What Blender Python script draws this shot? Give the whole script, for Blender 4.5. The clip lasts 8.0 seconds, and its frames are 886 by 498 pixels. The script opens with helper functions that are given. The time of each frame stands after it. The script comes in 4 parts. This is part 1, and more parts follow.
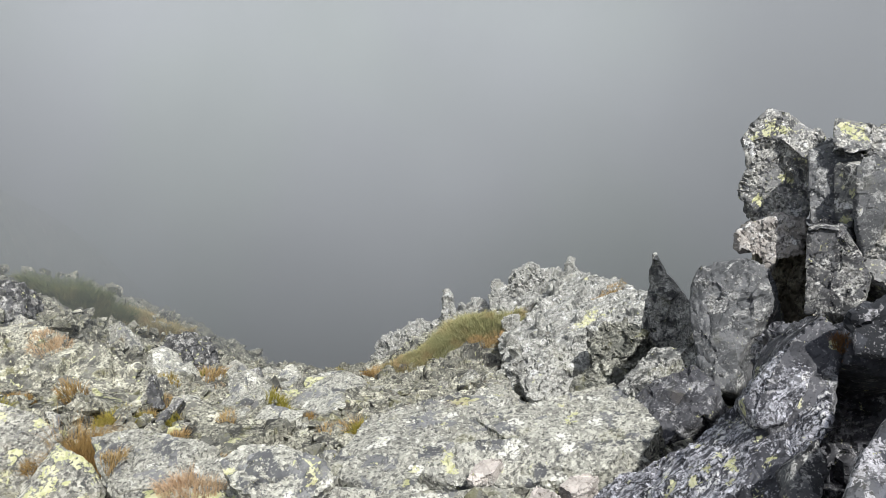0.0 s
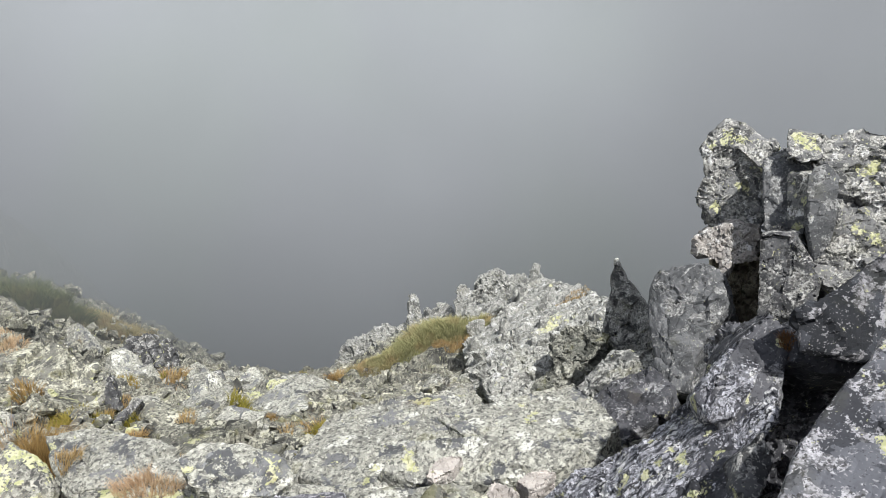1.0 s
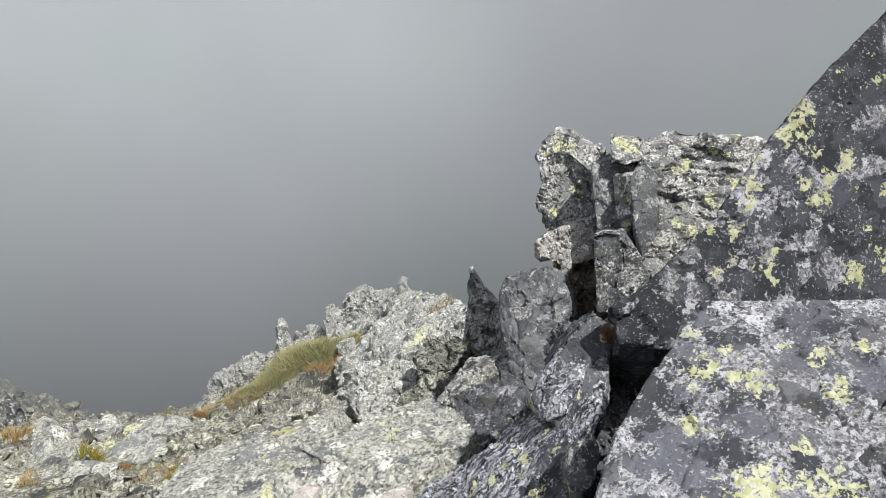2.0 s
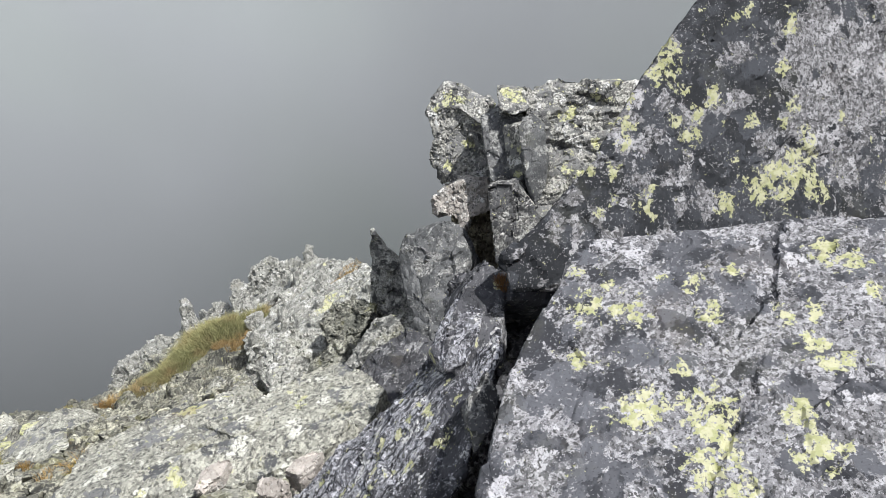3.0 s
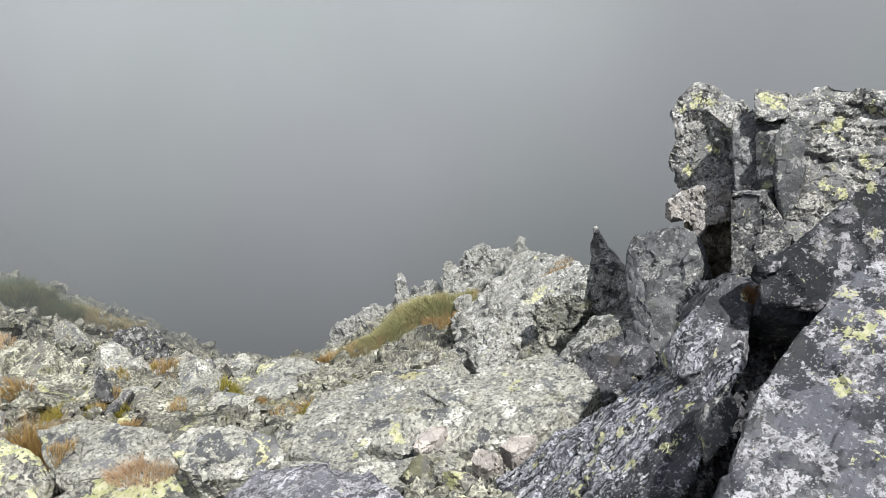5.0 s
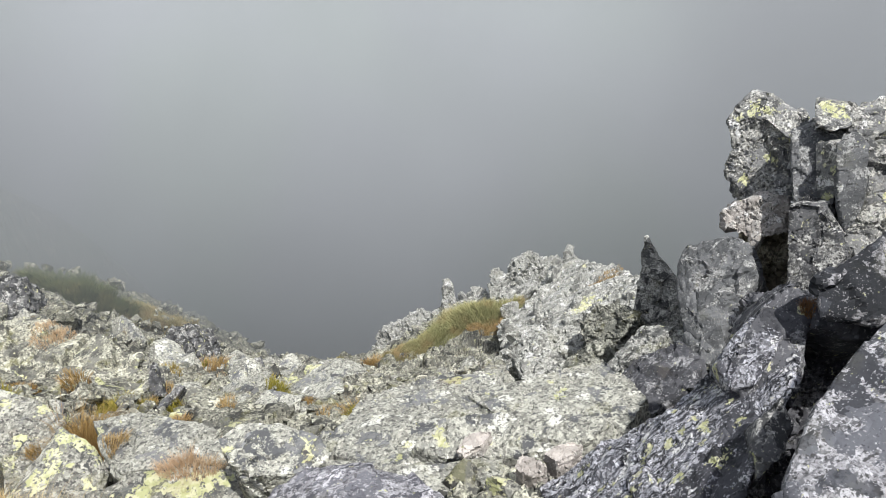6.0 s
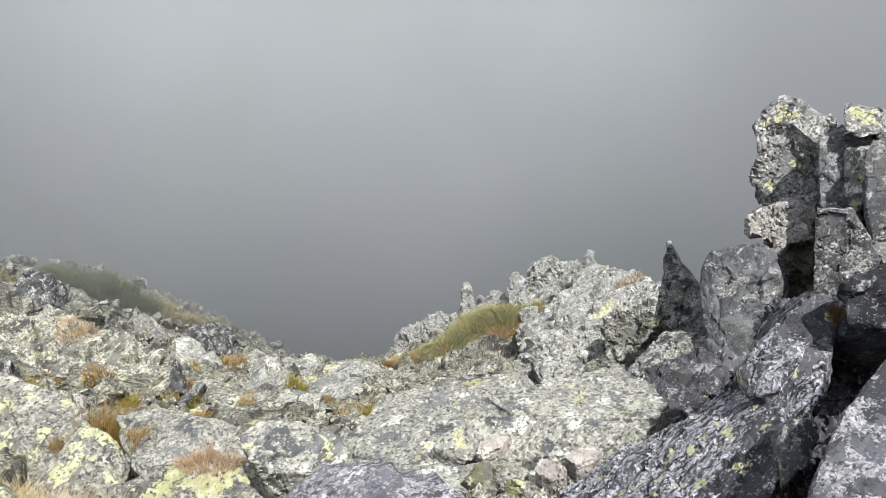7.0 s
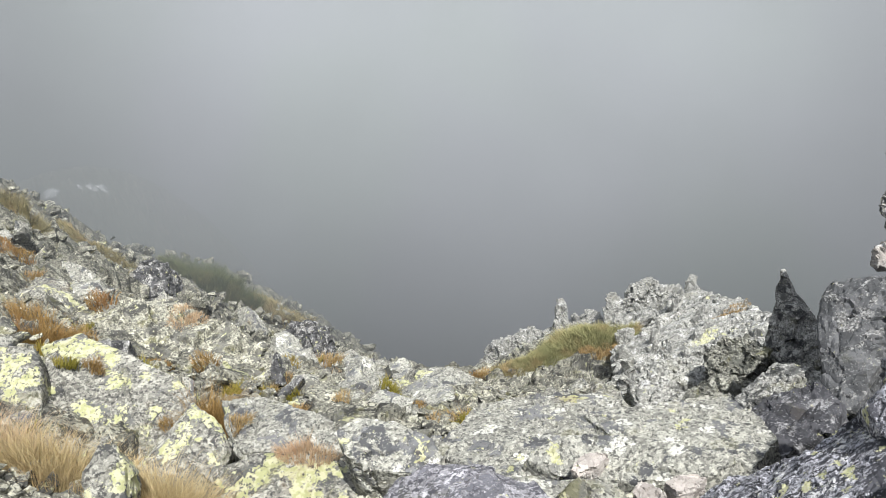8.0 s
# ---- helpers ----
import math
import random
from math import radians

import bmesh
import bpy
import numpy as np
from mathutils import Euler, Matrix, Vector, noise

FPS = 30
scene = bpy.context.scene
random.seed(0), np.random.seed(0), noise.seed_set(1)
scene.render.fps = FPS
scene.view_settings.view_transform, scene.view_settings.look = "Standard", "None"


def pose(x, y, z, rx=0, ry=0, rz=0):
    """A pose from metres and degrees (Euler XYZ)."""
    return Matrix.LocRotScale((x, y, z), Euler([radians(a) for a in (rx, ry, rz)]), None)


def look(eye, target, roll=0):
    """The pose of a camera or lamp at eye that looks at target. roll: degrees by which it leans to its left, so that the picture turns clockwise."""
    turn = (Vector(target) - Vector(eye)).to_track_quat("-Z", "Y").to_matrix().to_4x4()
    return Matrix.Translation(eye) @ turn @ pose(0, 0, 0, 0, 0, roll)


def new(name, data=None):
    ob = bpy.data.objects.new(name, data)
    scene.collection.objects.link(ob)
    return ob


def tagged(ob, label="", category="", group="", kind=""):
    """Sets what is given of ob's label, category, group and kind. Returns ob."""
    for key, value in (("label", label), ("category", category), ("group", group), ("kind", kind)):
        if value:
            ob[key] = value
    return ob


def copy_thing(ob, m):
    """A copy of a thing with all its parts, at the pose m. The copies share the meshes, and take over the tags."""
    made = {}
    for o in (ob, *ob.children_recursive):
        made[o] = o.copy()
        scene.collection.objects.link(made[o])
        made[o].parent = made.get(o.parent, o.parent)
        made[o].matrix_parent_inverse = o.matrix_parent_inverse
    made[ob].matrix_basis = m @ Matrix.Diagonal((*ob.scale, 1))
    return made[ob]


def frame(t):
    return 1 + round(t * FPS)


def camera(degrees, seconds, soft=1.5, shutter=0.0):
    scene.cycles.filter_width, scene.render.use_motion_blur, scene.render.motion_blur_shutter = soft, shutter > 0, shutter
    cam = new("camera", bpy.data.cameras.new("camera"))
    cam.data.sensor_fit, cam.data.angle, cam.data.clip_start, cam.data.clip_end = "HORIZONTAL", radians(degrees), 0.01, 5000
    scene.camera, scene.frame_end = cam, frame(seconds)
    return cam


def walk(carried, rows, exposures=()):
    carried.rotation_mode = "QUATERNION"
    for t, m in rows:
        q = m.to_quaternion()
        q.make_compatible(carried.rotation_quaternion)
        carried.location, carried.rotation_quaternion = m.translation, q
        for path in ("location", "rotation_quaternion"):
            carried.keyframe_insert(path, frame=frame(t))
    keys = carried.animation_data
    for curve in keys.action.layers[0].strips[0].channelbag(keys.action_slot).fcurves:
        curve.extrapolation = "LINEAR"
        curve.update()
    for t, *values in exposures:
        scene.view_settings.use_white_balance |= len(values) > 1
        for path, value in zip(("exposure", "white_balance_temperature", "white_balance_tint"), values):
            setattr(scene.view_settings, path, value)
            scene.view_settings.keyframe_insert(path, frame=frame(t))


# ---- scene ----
cam = camera(62.78, 8.0, 0.8)
PATH = (  # seconds, place, pitch, roll, yaw
    (0.0, -0.023, 0.05, 1.575, -18.47, 0.54, 2.21),
    (0.5, -0.023, 0.004, 1.565, -18.04, -0.09, 1.28),
    (1.0, -0.0, -0.0, 1.55, -17.93, -1.07, 0.02),
    (1.5, 0.045, 0.008, 1.567, -16.93, -0.6, -2.67),
    (2.0, 0.151, -0.016, 1.579, -16.73, 0.43, -11.08),
    (2.2, 0.173, -0.008, 1.564, -17.65, 0.76, -14.39),
    (3.3, 0.227, -0.029, 1.551, -20.16, 2.51, -19.56),
    (3.5, 0.224, -0.03, 1.55, -20.42, 2.81, -19.11),
    (4.0, 0.21, -0.022, 1.54, -20.73, 2.95, -16.66),
    (4.5, 0.14, -0.045, 1.554, -20.25, 2.09, -10.97),
    (5.0, 0.061, -0.06, 1.548, -19.65, 1.34, -1.87),
    (5.2, 0.051, -0.064, 1.547, -19.51, 1.12, 0.23),
    (6.5, 0.06, -0.069, 1.536, -18.92, 1.32, 2.5),
    (7.0, 0.04, -0.074, 1.529, -18.75, 0.99, 3.82),
    (7.5, 0.028, -0.081, 1.521, -18.13, 0.25, 6.8),
    (8.0, -0.025, -0.103, 1.511, -17.69, -0.1, 11.98),
)
walk(cam, [(t, pose(x, y, z, 90 + p, r, w)) for t, x, y, z, p, r, w in PATH],
     ((0.0, 0.24), (2.2, 0.26), (4.0, 0.24), (5.2, 0.27), (6.5, 0.33), (8.0, 0.36)))
from mathutils.bvhtree import BVHTree

# ---- light ----
SUN = Vector((0.24, -0.55, 0.80)).normalized()
world = bpy.data.worlds.new("sky")
scene.world = world
world.use_nodes = True
wt = world.node_tree
wbg = wt.nodes["Background"]
wsky = wt.nodes.new("ShaderNodeTexSky")
wsky.sky_type = "NISHITA"
wsky.sun_disc = False
wsky.sun_elevation = math.asin(SUN.z)
wsky.sun_rotation = math.atan2(SUN.x, SUN.y)
wsky.altitude = 2000
wsky.dust_density = 4
haze = wt.nodes.new("ShaderNodeHueSaturation")
haze.inputs["Saturation"].default_value = 0.4
wt.links.new(wsky.outputs[0], haze.inputs["Color"])
wt.links.new(haze.outputs[0], wbg.inputs[0])
wbg.inputs[1].default_value = 0.15
sun_data = bpy.data.lights.new("sun", "SUN")
sun_data.energy = 3.9
sun_data.angle = radians(0.8)
sun_data.color = (1.0, 0.985, 0.94)
sun = new("sun", sun_data)
sun.matrix_world = look(SUN * 50, (0, 0, 0))


# ---- noise on arrays ----
def hash3(i, seed):
    """Random numbers in 0..1, three for each row of whole numbers."""
    h = (i[:, 0].astype(np.int64) * 73856093 ^ i[:, 1].astype(np.int64) * 19349663 ^ i[:, 2].astype(np.int64) * 83492791) + seed * 7919
    out = np.empty((len(i), 3))
    for k in range(3):
        v = (h + k * 668265263) & 0xFFFFFFFF
        v = ((v >> 16) ^ v) * 0x45D9F3B & 0xFFFFFFFF
        v = ((v >> 16) ^ v) * 0x45D9F3B & 0xFFFFFFFF
        out[:, k] = (((v >> 16) ^ v) & 0xFFFFFF) / 0xFFFFFF
    return out


def smooth_noise(p, seed):
    """Value noise, -1..1."""
    i = np.floor(p).astype(np.int64)
    f = p - i
    f = f * f * (3 - 2 * f)
    total = np.zeros(len(p))
    for c in range(8):
        o = np.array((c & 1, c >> 1 & 1, c >> 2 & 1))
        w = np.prod(np.where(o, f, 1 - f), axis=1)
        total += w * hash3(i + o, seed)[:, 0]
    return total * 2 - 1


def fractal(p, scale, seed, octaves=4, gain=0.5):
    total, a, norm = 0, 1.0, 0
    for k in range(octaves):
        total = total + a * smooth_noise(p / scale * 2 ** k + 17.3 * k, seed + k)
        norm += a
        a *= gain
    return total / norm


JOINTS = np.array(Euler((0.25, -0.35, 0.5)).to_matrix())


def facets(p, scale, seed, slope=0.5, gap=0.0, width=0.06):
    """Broken rock: every cell is a tilted flat face at a height of its own, -1..1, with a sunk joint between cells."""
    q = p / scale
    q = q + 0.07 * np.stack([smooth_noise(q * 1.7 + 31 * k, seed + 40 + k) for k in range(3)], 1)
    i = np.floor(q).astype(np.int64)
    best, second = np.full(len(p), 9.0), np.full(len(p), 9.0)
    value = np.zeros(len(p))
    for c in range(27):
        o = np.array((c % 3 - 1, c // 3 % 3 - 1, c // 9 - 1))
        r = hash3(i + o, seed)
        away = q - (i + o + r)
        d = (away ** 2).sum(1)
        m = d < best
        second = np.where(m, best, np.minimum(second, d))
        best[m] = d[m]
        tilt = hash3((i + o)[m], seed + 5) * 2 - 1
        value[m] = (tilt * away[m]).sum(1) * slope * 2 + (r[m, 1] * 2 - 1) * 0.5
    if gap:
        value = value - gap * np.clip(1 - (np.sqrt(second) - np.sqrt(best)) / width, 0, 1)
    return value


# ---- materials ----
def nodes_of(name):
    m = bpy.data.materials.new(name)
    m.use_nodes = True
    return m, m.node_tree, m.node_tree.nodes["Principled BSDF"]


class Graph:
    """Short names for the nodes that the materials use."""

    def __init__(self, tree):
        self.t = tree

    def node(self, kind, **values):
        n = self.t.nodes.new(kind)
        for k, v in values.items():
            n.inputs[k.replace("_", " ")].default_value = v
        return n

    def link(self, a, b):
        self.t.links.new(a, b)

    def place(self, stretch=(1, 1, 1), turn=(0, 0, 0), shift=(0, 0, 0)):
        g = self.t.nodes.new("ShaderNodeNewGeometry")
        m = self.node("ShaderNodeMapping", Scale=stretch, Rotation=turn, Location=shift)
        self.link(g.outputs["Position"], m.inputs["Vector"])
        return m.outputs[0]

    def noise(self, where, scale, detail=5.0, rough=0.6, warp=0.0):
        n = self.node("ShaderNodeTexNoise", Scale=scale, Detail=detail, Roughness=rough, Distortion=warp)
        self.link(where, n.inputs["Vector"])
        return n.outputs["Fac"]

    def cells(self, where, scale, feature="F1", out="Distance"):
        n = self.node("ShaderNodeTexVoronoi", Scale=scale)
        n.feature = feature
        self.link(where, n.inputs["Vector"])
        return n.outputs[out]

    def step(self, value, low, high):
        n = self.node("ShaderNodeMapRange", From_Min=low, From_Max=high)
        n.interpolation_type = "SMOOTHSTEP"
        self.link(value, n.inputs["Value"])
        return n.outputs[0]

    def math(self, kind, a, b):
        n = self.t.nodes.new("ShaderNodeMath")
        n.operation = kind
        for k, v in enumerate((a, b)):
            if isinstance(v, (int, float)):
                n.inputs[k].default_value = v
            else:
                self.link(v, n.inputs[k])
        return n.outputs[0]

    def spots(self, name):
        n = self.t.nodes.new("ShaderNodeAttribute")
        n.attribute_name = name
        return n.outputs["Fac"]

    def mix(self, factor, a, b):
        n = self.t.nodes.new("ShaderNodeMix")
        n.data_type = "RGBA"
        for key, v in ((0, factor), (6, a), (7, b)):
            if isinstance(v, tuple):
                n.inputs[key].default_value = (*v, 1)
            elif isinstance(v, (int, float)):
                n.inputs[key].default_value = v
            else:
                self.link(v, n.inputs[key])
        return n.outputs[2]

    def bump(self, height, strength, distance, below=None):
        n = self.node("ShaderNodeBump", Strength=strength, Distance=distance)
        self.link(height, n.inputs["Height"])
        if below:
            self.link(below, n.inputs["Normal"])
        return n.outputs[0]


def rock_material(name, dark, mid, crust, bare_at, yellow_at, size=1.0, band=None, white=0.12, crisp=1.0, moss=0.16, vary=0.0, gold=1.0):
    """Dark rock in plates of several greys under lacy grey crust lichens, white crusts, black dots and yellow-green map lichen.
    bare_at: the lower, the more bare rock; yellow_at: the lower, the more yellow; band: the way along which it is streaked; white: the share of white crusts;
    crisp: how strongly the crusts are broken up; moss: how strong its brown and olive stains are; vary: how much one stone differs from the next; gold: how bright the map lichen is."""
    m, tree, shader = nodes_of(name)
    g = Graph(tree)
    p, p2, p3 = g.place(), g.place(shift=(3.1, 7.7, 1.3)), g.place(shift=(9.2, 2.4, 5.8))
    warp = g.node("ShaderNodeTexNoise", Scale=13 / size, Detail=4.0, Roughness=0.62)
    g.link(p, warp.inputs["Vector"])
    shift = tree.nodes.new("ShaderNodeVectorMath")
    shift.operation = "MULTIPLY_ADD"
    shift.inputs[1].default_value = (0.14 * size,) * 3
    g.link(warp.outputs["Color"], shift.inputs[0])
    g.link(p, shift.inputs[2])
    q = shift.outputs[0]
    fine = g.noise(p, 42 / size, 6, 0.66)
    grain = g.noise(p, 150 / size, 3, 0.7)
    scaled = lambda c, k: tuple(min(v * k, 0.74) for v in c)
    # bare rock: plates of slightly different greys, pitted and dotted with young lichens
    plates = tree.nodes.new("ShaderNodeSeparateColor")
    g.link(g.cells(q, 6.5 / size, "F1", "Color"), plates.inputs[0])
    bare = g.mix(g.step(g.noise(p3, 9 / size, 5, 0.6), 0.43, 0.57), dark, mid)
    bare = g.mix(g.math("MULTIPLY", g.step(plates.outputs[0], 0.70, 0.72), 0.85), bare, scaled(dark, 0.8))
    bare = g.mix(g.math("MULTIPLY", g.step(plates.outputs[1], 0.76, 0.78), 0.7), bare, scaled(mid, 1.35))
    bare = g.mix(g.math("MULTIPLY", g.step(g.noise(p3, 85 / size, 2, 0.5), 0.36, 0.33), 0.6), bare, scaled(dark, 0.5))
    dots = g.math("MULTIPLY", g.step(g.noise(p2, 62 / size, 3, 0.6), 0.60, 0.615), g.step(g.noise(p, 8 / size, 4), 0.44, 0.5))
    bare = g.mix(g.math("MULTIPLY", dots, 0.85), bare, crust)
    # crusts: a mosaic of greys, with lace through which the rock shows
    mosaic = tree.nodes.new("ShaderNodeSeparateColor")
    g.link(g.cells(q, 12 / size, "F1", "Color"), mosaic.inputs[0])
    ramp = tree.nodes.new("ShaderNodeValToRGB")
    ramp.color_ramp.interpolation = "CONSTANT"
    shades = ((0.0, 0.55), (0.14, 0.80), (0.38, 0.95), (0.62, 1.08), (0.84, 1.25))
    while len(ramp.color_ramp.elements) < len(shades):
        ramp.color_ramp.elements.new(0.5)
    for e, (at, v) in zip(ramp.color_ramp.elements, shades):
        e.position, e.color = at, (*scaled(crust, v), 1)
    g.link(mosaic.outputs[0], ramp.inputs[0])
    tone = g.mix(0.75, crust, ramp.outputs[0])
    lace = g.step(g.noise(q, 34 / size, 5, 0.60), 0.492, 0.476)
    tone = g.mix(g.math("MULTIPLY", lace, 0.80 * crisp), tone, g.mix(0.6, bare, scaled(crust, 0.32)))
    tone = g.mix(g.math("MULTIPLY", g.step(g.noise(p2, 42 / size, 5, 0.63), 0.545, 0.562), 0.9 * crisp), tone, scaled(crust, 1.6))
    snowy = g.math("MULTIPLY", g.step(g.noise(p3, 6.5 / size, 6, 0.62), 0.625 - 0.25 * white, 0.64 - 0.25 * white), g.step(fine, 0.42, 0.45))
    tone = g.mix(g.math("MULTIPLY", snowy, 0.9), tone, scaled(crust, 1.9))
    tone = g.mix(g.math("MULTIPLY", g.step(g.noise(p3, 44 / size, 4, 0.60), 0.432, 0.418), 0.9 * crisp ** 0.5), tone, (0.045, 0.045, 0.047))
    tone = g.mix(g.math("MULTIPLY", g.step(grain, 0.46, 0.42), 0.5 * crisp), tone, scaled(crust, 0.36))
    # where the crusts leave the rock open
    edge = g.math("ADD", g.math("MULTIPLY", g.noise(p, 5.5 / size, 6, 0.58, 0.4), 0.80), g.math("MULTIPLY", fine, 0.20))
    open_rock = g.step(edge, bare_at, bare_at + 0.010)
    if band:
        along = Vector(band).normalized()
        cross = along.orthogonal().normalized()
        axes = tree.nodes.new("ShaderNodeCombineXYZ")
        for k, (axis, density) in enumerate(((along, 6), (cross, 36), (along.cross(cross), 36))):
            dot = tree.nodes.new("ShaderNodeVectorMath")
            dot.operation = "DOT_PRODUCT"
            dot.inputs[1].default_value = axis * density
            g.link(q, dot.inputs[0])
            g.link(dot.outputs["Value"], axes.inputs[k])
        streak = g.noise(axes.outputs[0], 1.0, 5, 0.62, 0.3)
        open_rock = g.math("MAXIMUM", open_rock, g.step(streak, 0.485, 0.465))
    ragged = g.math("ADD", g.math("MULTIPLY", g.math("SUBTRACT", fine, 0.5), 0.9), g.math("MULTIPLY", g.math("SUBTRACT", g.noise(p, 15 / size, 4, 0.55), 0.5), 1.9))
    open_rock = g.math("MAXIMUM", open_rock, g.step(g.math("ADD", g.spots("bare"), ragged), 0.50, 0.52))
    open_rock = g.math("MULTIPLY", open_rock, g.step(g.math("ADD", g.spots("crust"), ragged), 0.52, 0.50))
    col = g.mix(open_rock, tone, bare)
    # map lichen, in lobes with dark pits
    yellow = g.math("ADD", g.math("MULTIPLY", g.noise(p, 5.5 / size, 4, 0.55), 0.76), g.math("MULTIPLY", fine, 0.24))
    hue = g.mix(g.step(g.noise(p2, 24 / size, 3, 0.6), 0.42, 0.56), tuple(c * gold for c in (0.46, 0.47, 0.245)), tuple(c * gold for c in (0.61, 0.60, 0.395)))
    lobes = g.math("ADD", g.math("MULTIPLY", g.math("SUBTRACT", g.noise(q, 19 / size, 4, 0.55), 0.5), 3.0), g.math("MULTIPLY", g.math("SUBTRACT", fine, 0.5), 0.8))
    crusts = g.math("MAXIMUM", g.step(yellow, yellow_at, yellow_at + 0.008), g.step(g.math("ADD", g.spots("lichen"), lobes), 0.60, 0.62))
    crusts = g.math("MULTIPLY", crusts, g.step(g.noise(p3, 40 / size, 4, 0.62), 0.41, 0.43))
    col = g.mix(g.math("MULTIPLY", crusts, 0.92), col, hue)
    col = g.mix(g.math("MULTIPLY", g.step(g.noise(p, 2.3, 6, 0.7), 0.60, 0.70), moss), col, (0.22, 0.15, 0.07))
    col = g.mix(g.math("MULTIPLY", g.step(g.noise(p2, 3.1, 7, 0.72), 0.56, 0.64), moss), col, (0.19, 0.185, 0.08))
    if vary:
        geo = tree.nodes.new("ShaderNodeNewGeometry")
        value = tree.nodes.new("ShaderNodeHueSaturation")
        g.link(col, value.inputs["Color"])
        g.link(g.math("ADD", g.math("MULTIPLY", geo.outputs["Random Per Island"], 2 * vary), 1 - vary), value.inputs["Value"])
        col = value.outputs[0]
    g.link(col, shader.inputs["Base Color"])
    shader.inputs["Roughness"].default_value = 0.85
    shader.inputs["Specular IOR Level"].default_value = 0.3
    low = g.bump(g.noise(p, 11 / size, 6, 0.6), 0.5, 0.016 * size)
    mid_b = g.bump(fine, 0.5, 0.005 * size, low)
    g.link(g.bump(g.math("ADD", grain, g.math("MULTIPLY", open_rock, -0.8)), 0.5, 0.0025 * size, mid_b), shader.inputs["Normal"])
    return m


slab_rock = rock_material("slab_rock", (0.048, 0.050, 0.059), (0.105, 0.108, 0.124), (0.295, 0.292, 0.312), 0.54, 0.72, 0.65, None, 0.16, 1.0, 0.06, gold=0.92)
dark_rock = rock_material("dark_rock", (0.055, 0.056, 0.060), (0.105, 0.106, 0.112), (0.34, 0.338, 0.330), 0.47, 0.62, 0.8, None, 0.2, 0.95, 0.1)
grey_rock = rock_material("grey_rock", (0.10, 0.104, 0.11), (0.14, 0.143, 0.15), (0.30, 0.302, 0.30), 0.45, 0.66, 0.75, None, 0.16, 0.9, 0.1)
smooth_rock = rock_material("smooth_rock", (0.054, 0.055, 0.063), (0.092, 0.093, 0.104), (0.28, 0.28, 0.292), 0.44, 0.66, 0.7, None, 0.16, 1.0, 0.08)
# dark bare rock; crust and map lichen also dimmed to imitate grazing sun
dimmed_face_rock = rock_material("dimmed_face_rock", (0.025, 0.027, 0.032), (0.046, 0.049, 0.058), (0.225, 0.222, 0.235), 0.425, 0.64, 0.7, None, 0.24, 1.0, 0.05, gold=0.75)
spike_rock = rock_material("spike_rock", (0.060, 0.062, 0.062), (0.115, 0.117, 0.115), (0.35, 0.35, 0.33), 0.53, 0.68, 0.6, None, 0.22, 0.9, 0.25)
streaked_rock = rock_material("streaked_rock", (0.036, 0.037, 0.044), (0.070, 0.071, 0.083), (0.40, 0.403, 0.445), 0.60, 0.61, 0.7, (0.6, 0.1, 0.78), 0.16, 0.9, 0.06)
striped_rock = rock_material("striped_rock", (0.08, 0.08, 0.095), (0.13, 0.13, 0.148), (0.33, 0.325, 0.35), 0.60, 0.75, 0.7, (0.8, 0.6, 0.1), 0.12, 0.7)
pale_rock = rock_material("pale_rock", (0.115, 0.119, 0.127), (0.196, 0.2, 0.206), (0.41, 0.407, 0.362), 0.55, 0.63, 1.2, None, 0.14, 0.68, 0.3, 0.14)
scree_rock = rock_material("scree_rock", (0.078, 0.078, 0.073), (0.158, 0.157, 0.140), (0.34, 0.334, 0.277), 0.53, 0.635, 1.6, None, 0.18, 0.9, 0.5, 0.28)
crag_rock = rock_material("crag_rock", (0.17, 0.172, 0.165), (0.27, 0.271, 0.258), (0.44, 0.44, 0.412), 0.55, 0.66, 1.1, None, 0.16, 0.75, 0.16)
lichen_rock = rock_material("lichen_rock", (0.09, 0.092, 0.092), (0.17, 0.172, 0.165), (0.30, 0.295, 0.262), 0.545, 0.55, 1.4, None, 0.16, 0.9, 0.3, 0.08)
neck_rock = rock_material("neck_rock", (0.27, 0.25, 0.235), (0.36, 0.335, 0.315), (0.44, 0.42, 0.40), 0.48, 0.80, 0.7, None, 0.2, 0.8, 0.05)
tower_rock = rock_material("tower_rock", (0.10, 0.102, 0.104), (0.19, 0.191, 0.193), (0.42, 0.415, 0.39), 0.49, 0.59, 0.75, None, 0.24, 0.9, 0.12)
cleft_rock = rock_material("cleft_rock", (0.13, 0.112, 0.082), (0.21, 0.185, 0.14), (0.30, 0.275, 0.21), 0.48, 0.75, 0.8, None, 0.1, 0.7)
mossy_rock = rock_material("mossy_rock", (0.075, 0.078, 0.070), (0.13, 0.133, 0.118), (0.28, 0.28, 0.245), 0.50, 0.68, 0.9, None, 0.16, 0.9, 0.5)
pink_rock = rock_material("pink_rock", (0.42, 0.385, 0.36), (0.52, 0.48, 0.455), (0.52, 0.49, 0.46), 0.42, 0.80, 1.0, None, 0.1, 0.5)


def grass_material(name, low, high, tip):
    m, tree, shader = nodes_of(name)
    g = Graph(tree)
    island = tree.nodes.new("ShaderNodeNewGeometry")
    col = g.mix(island.outputs["Random Per Island"], low, high)
    col = g.mix(g.step(g.noise(g.place(), 2.2, 3), 0.45, 0.7), col, tip)
    g.link(col, shader.inputs["Base Color"])
    shader.inputs["Roughness"].default_value = 0.75
    shader.inputs["Specular IOR Level"].default_value = 0.2
    return m


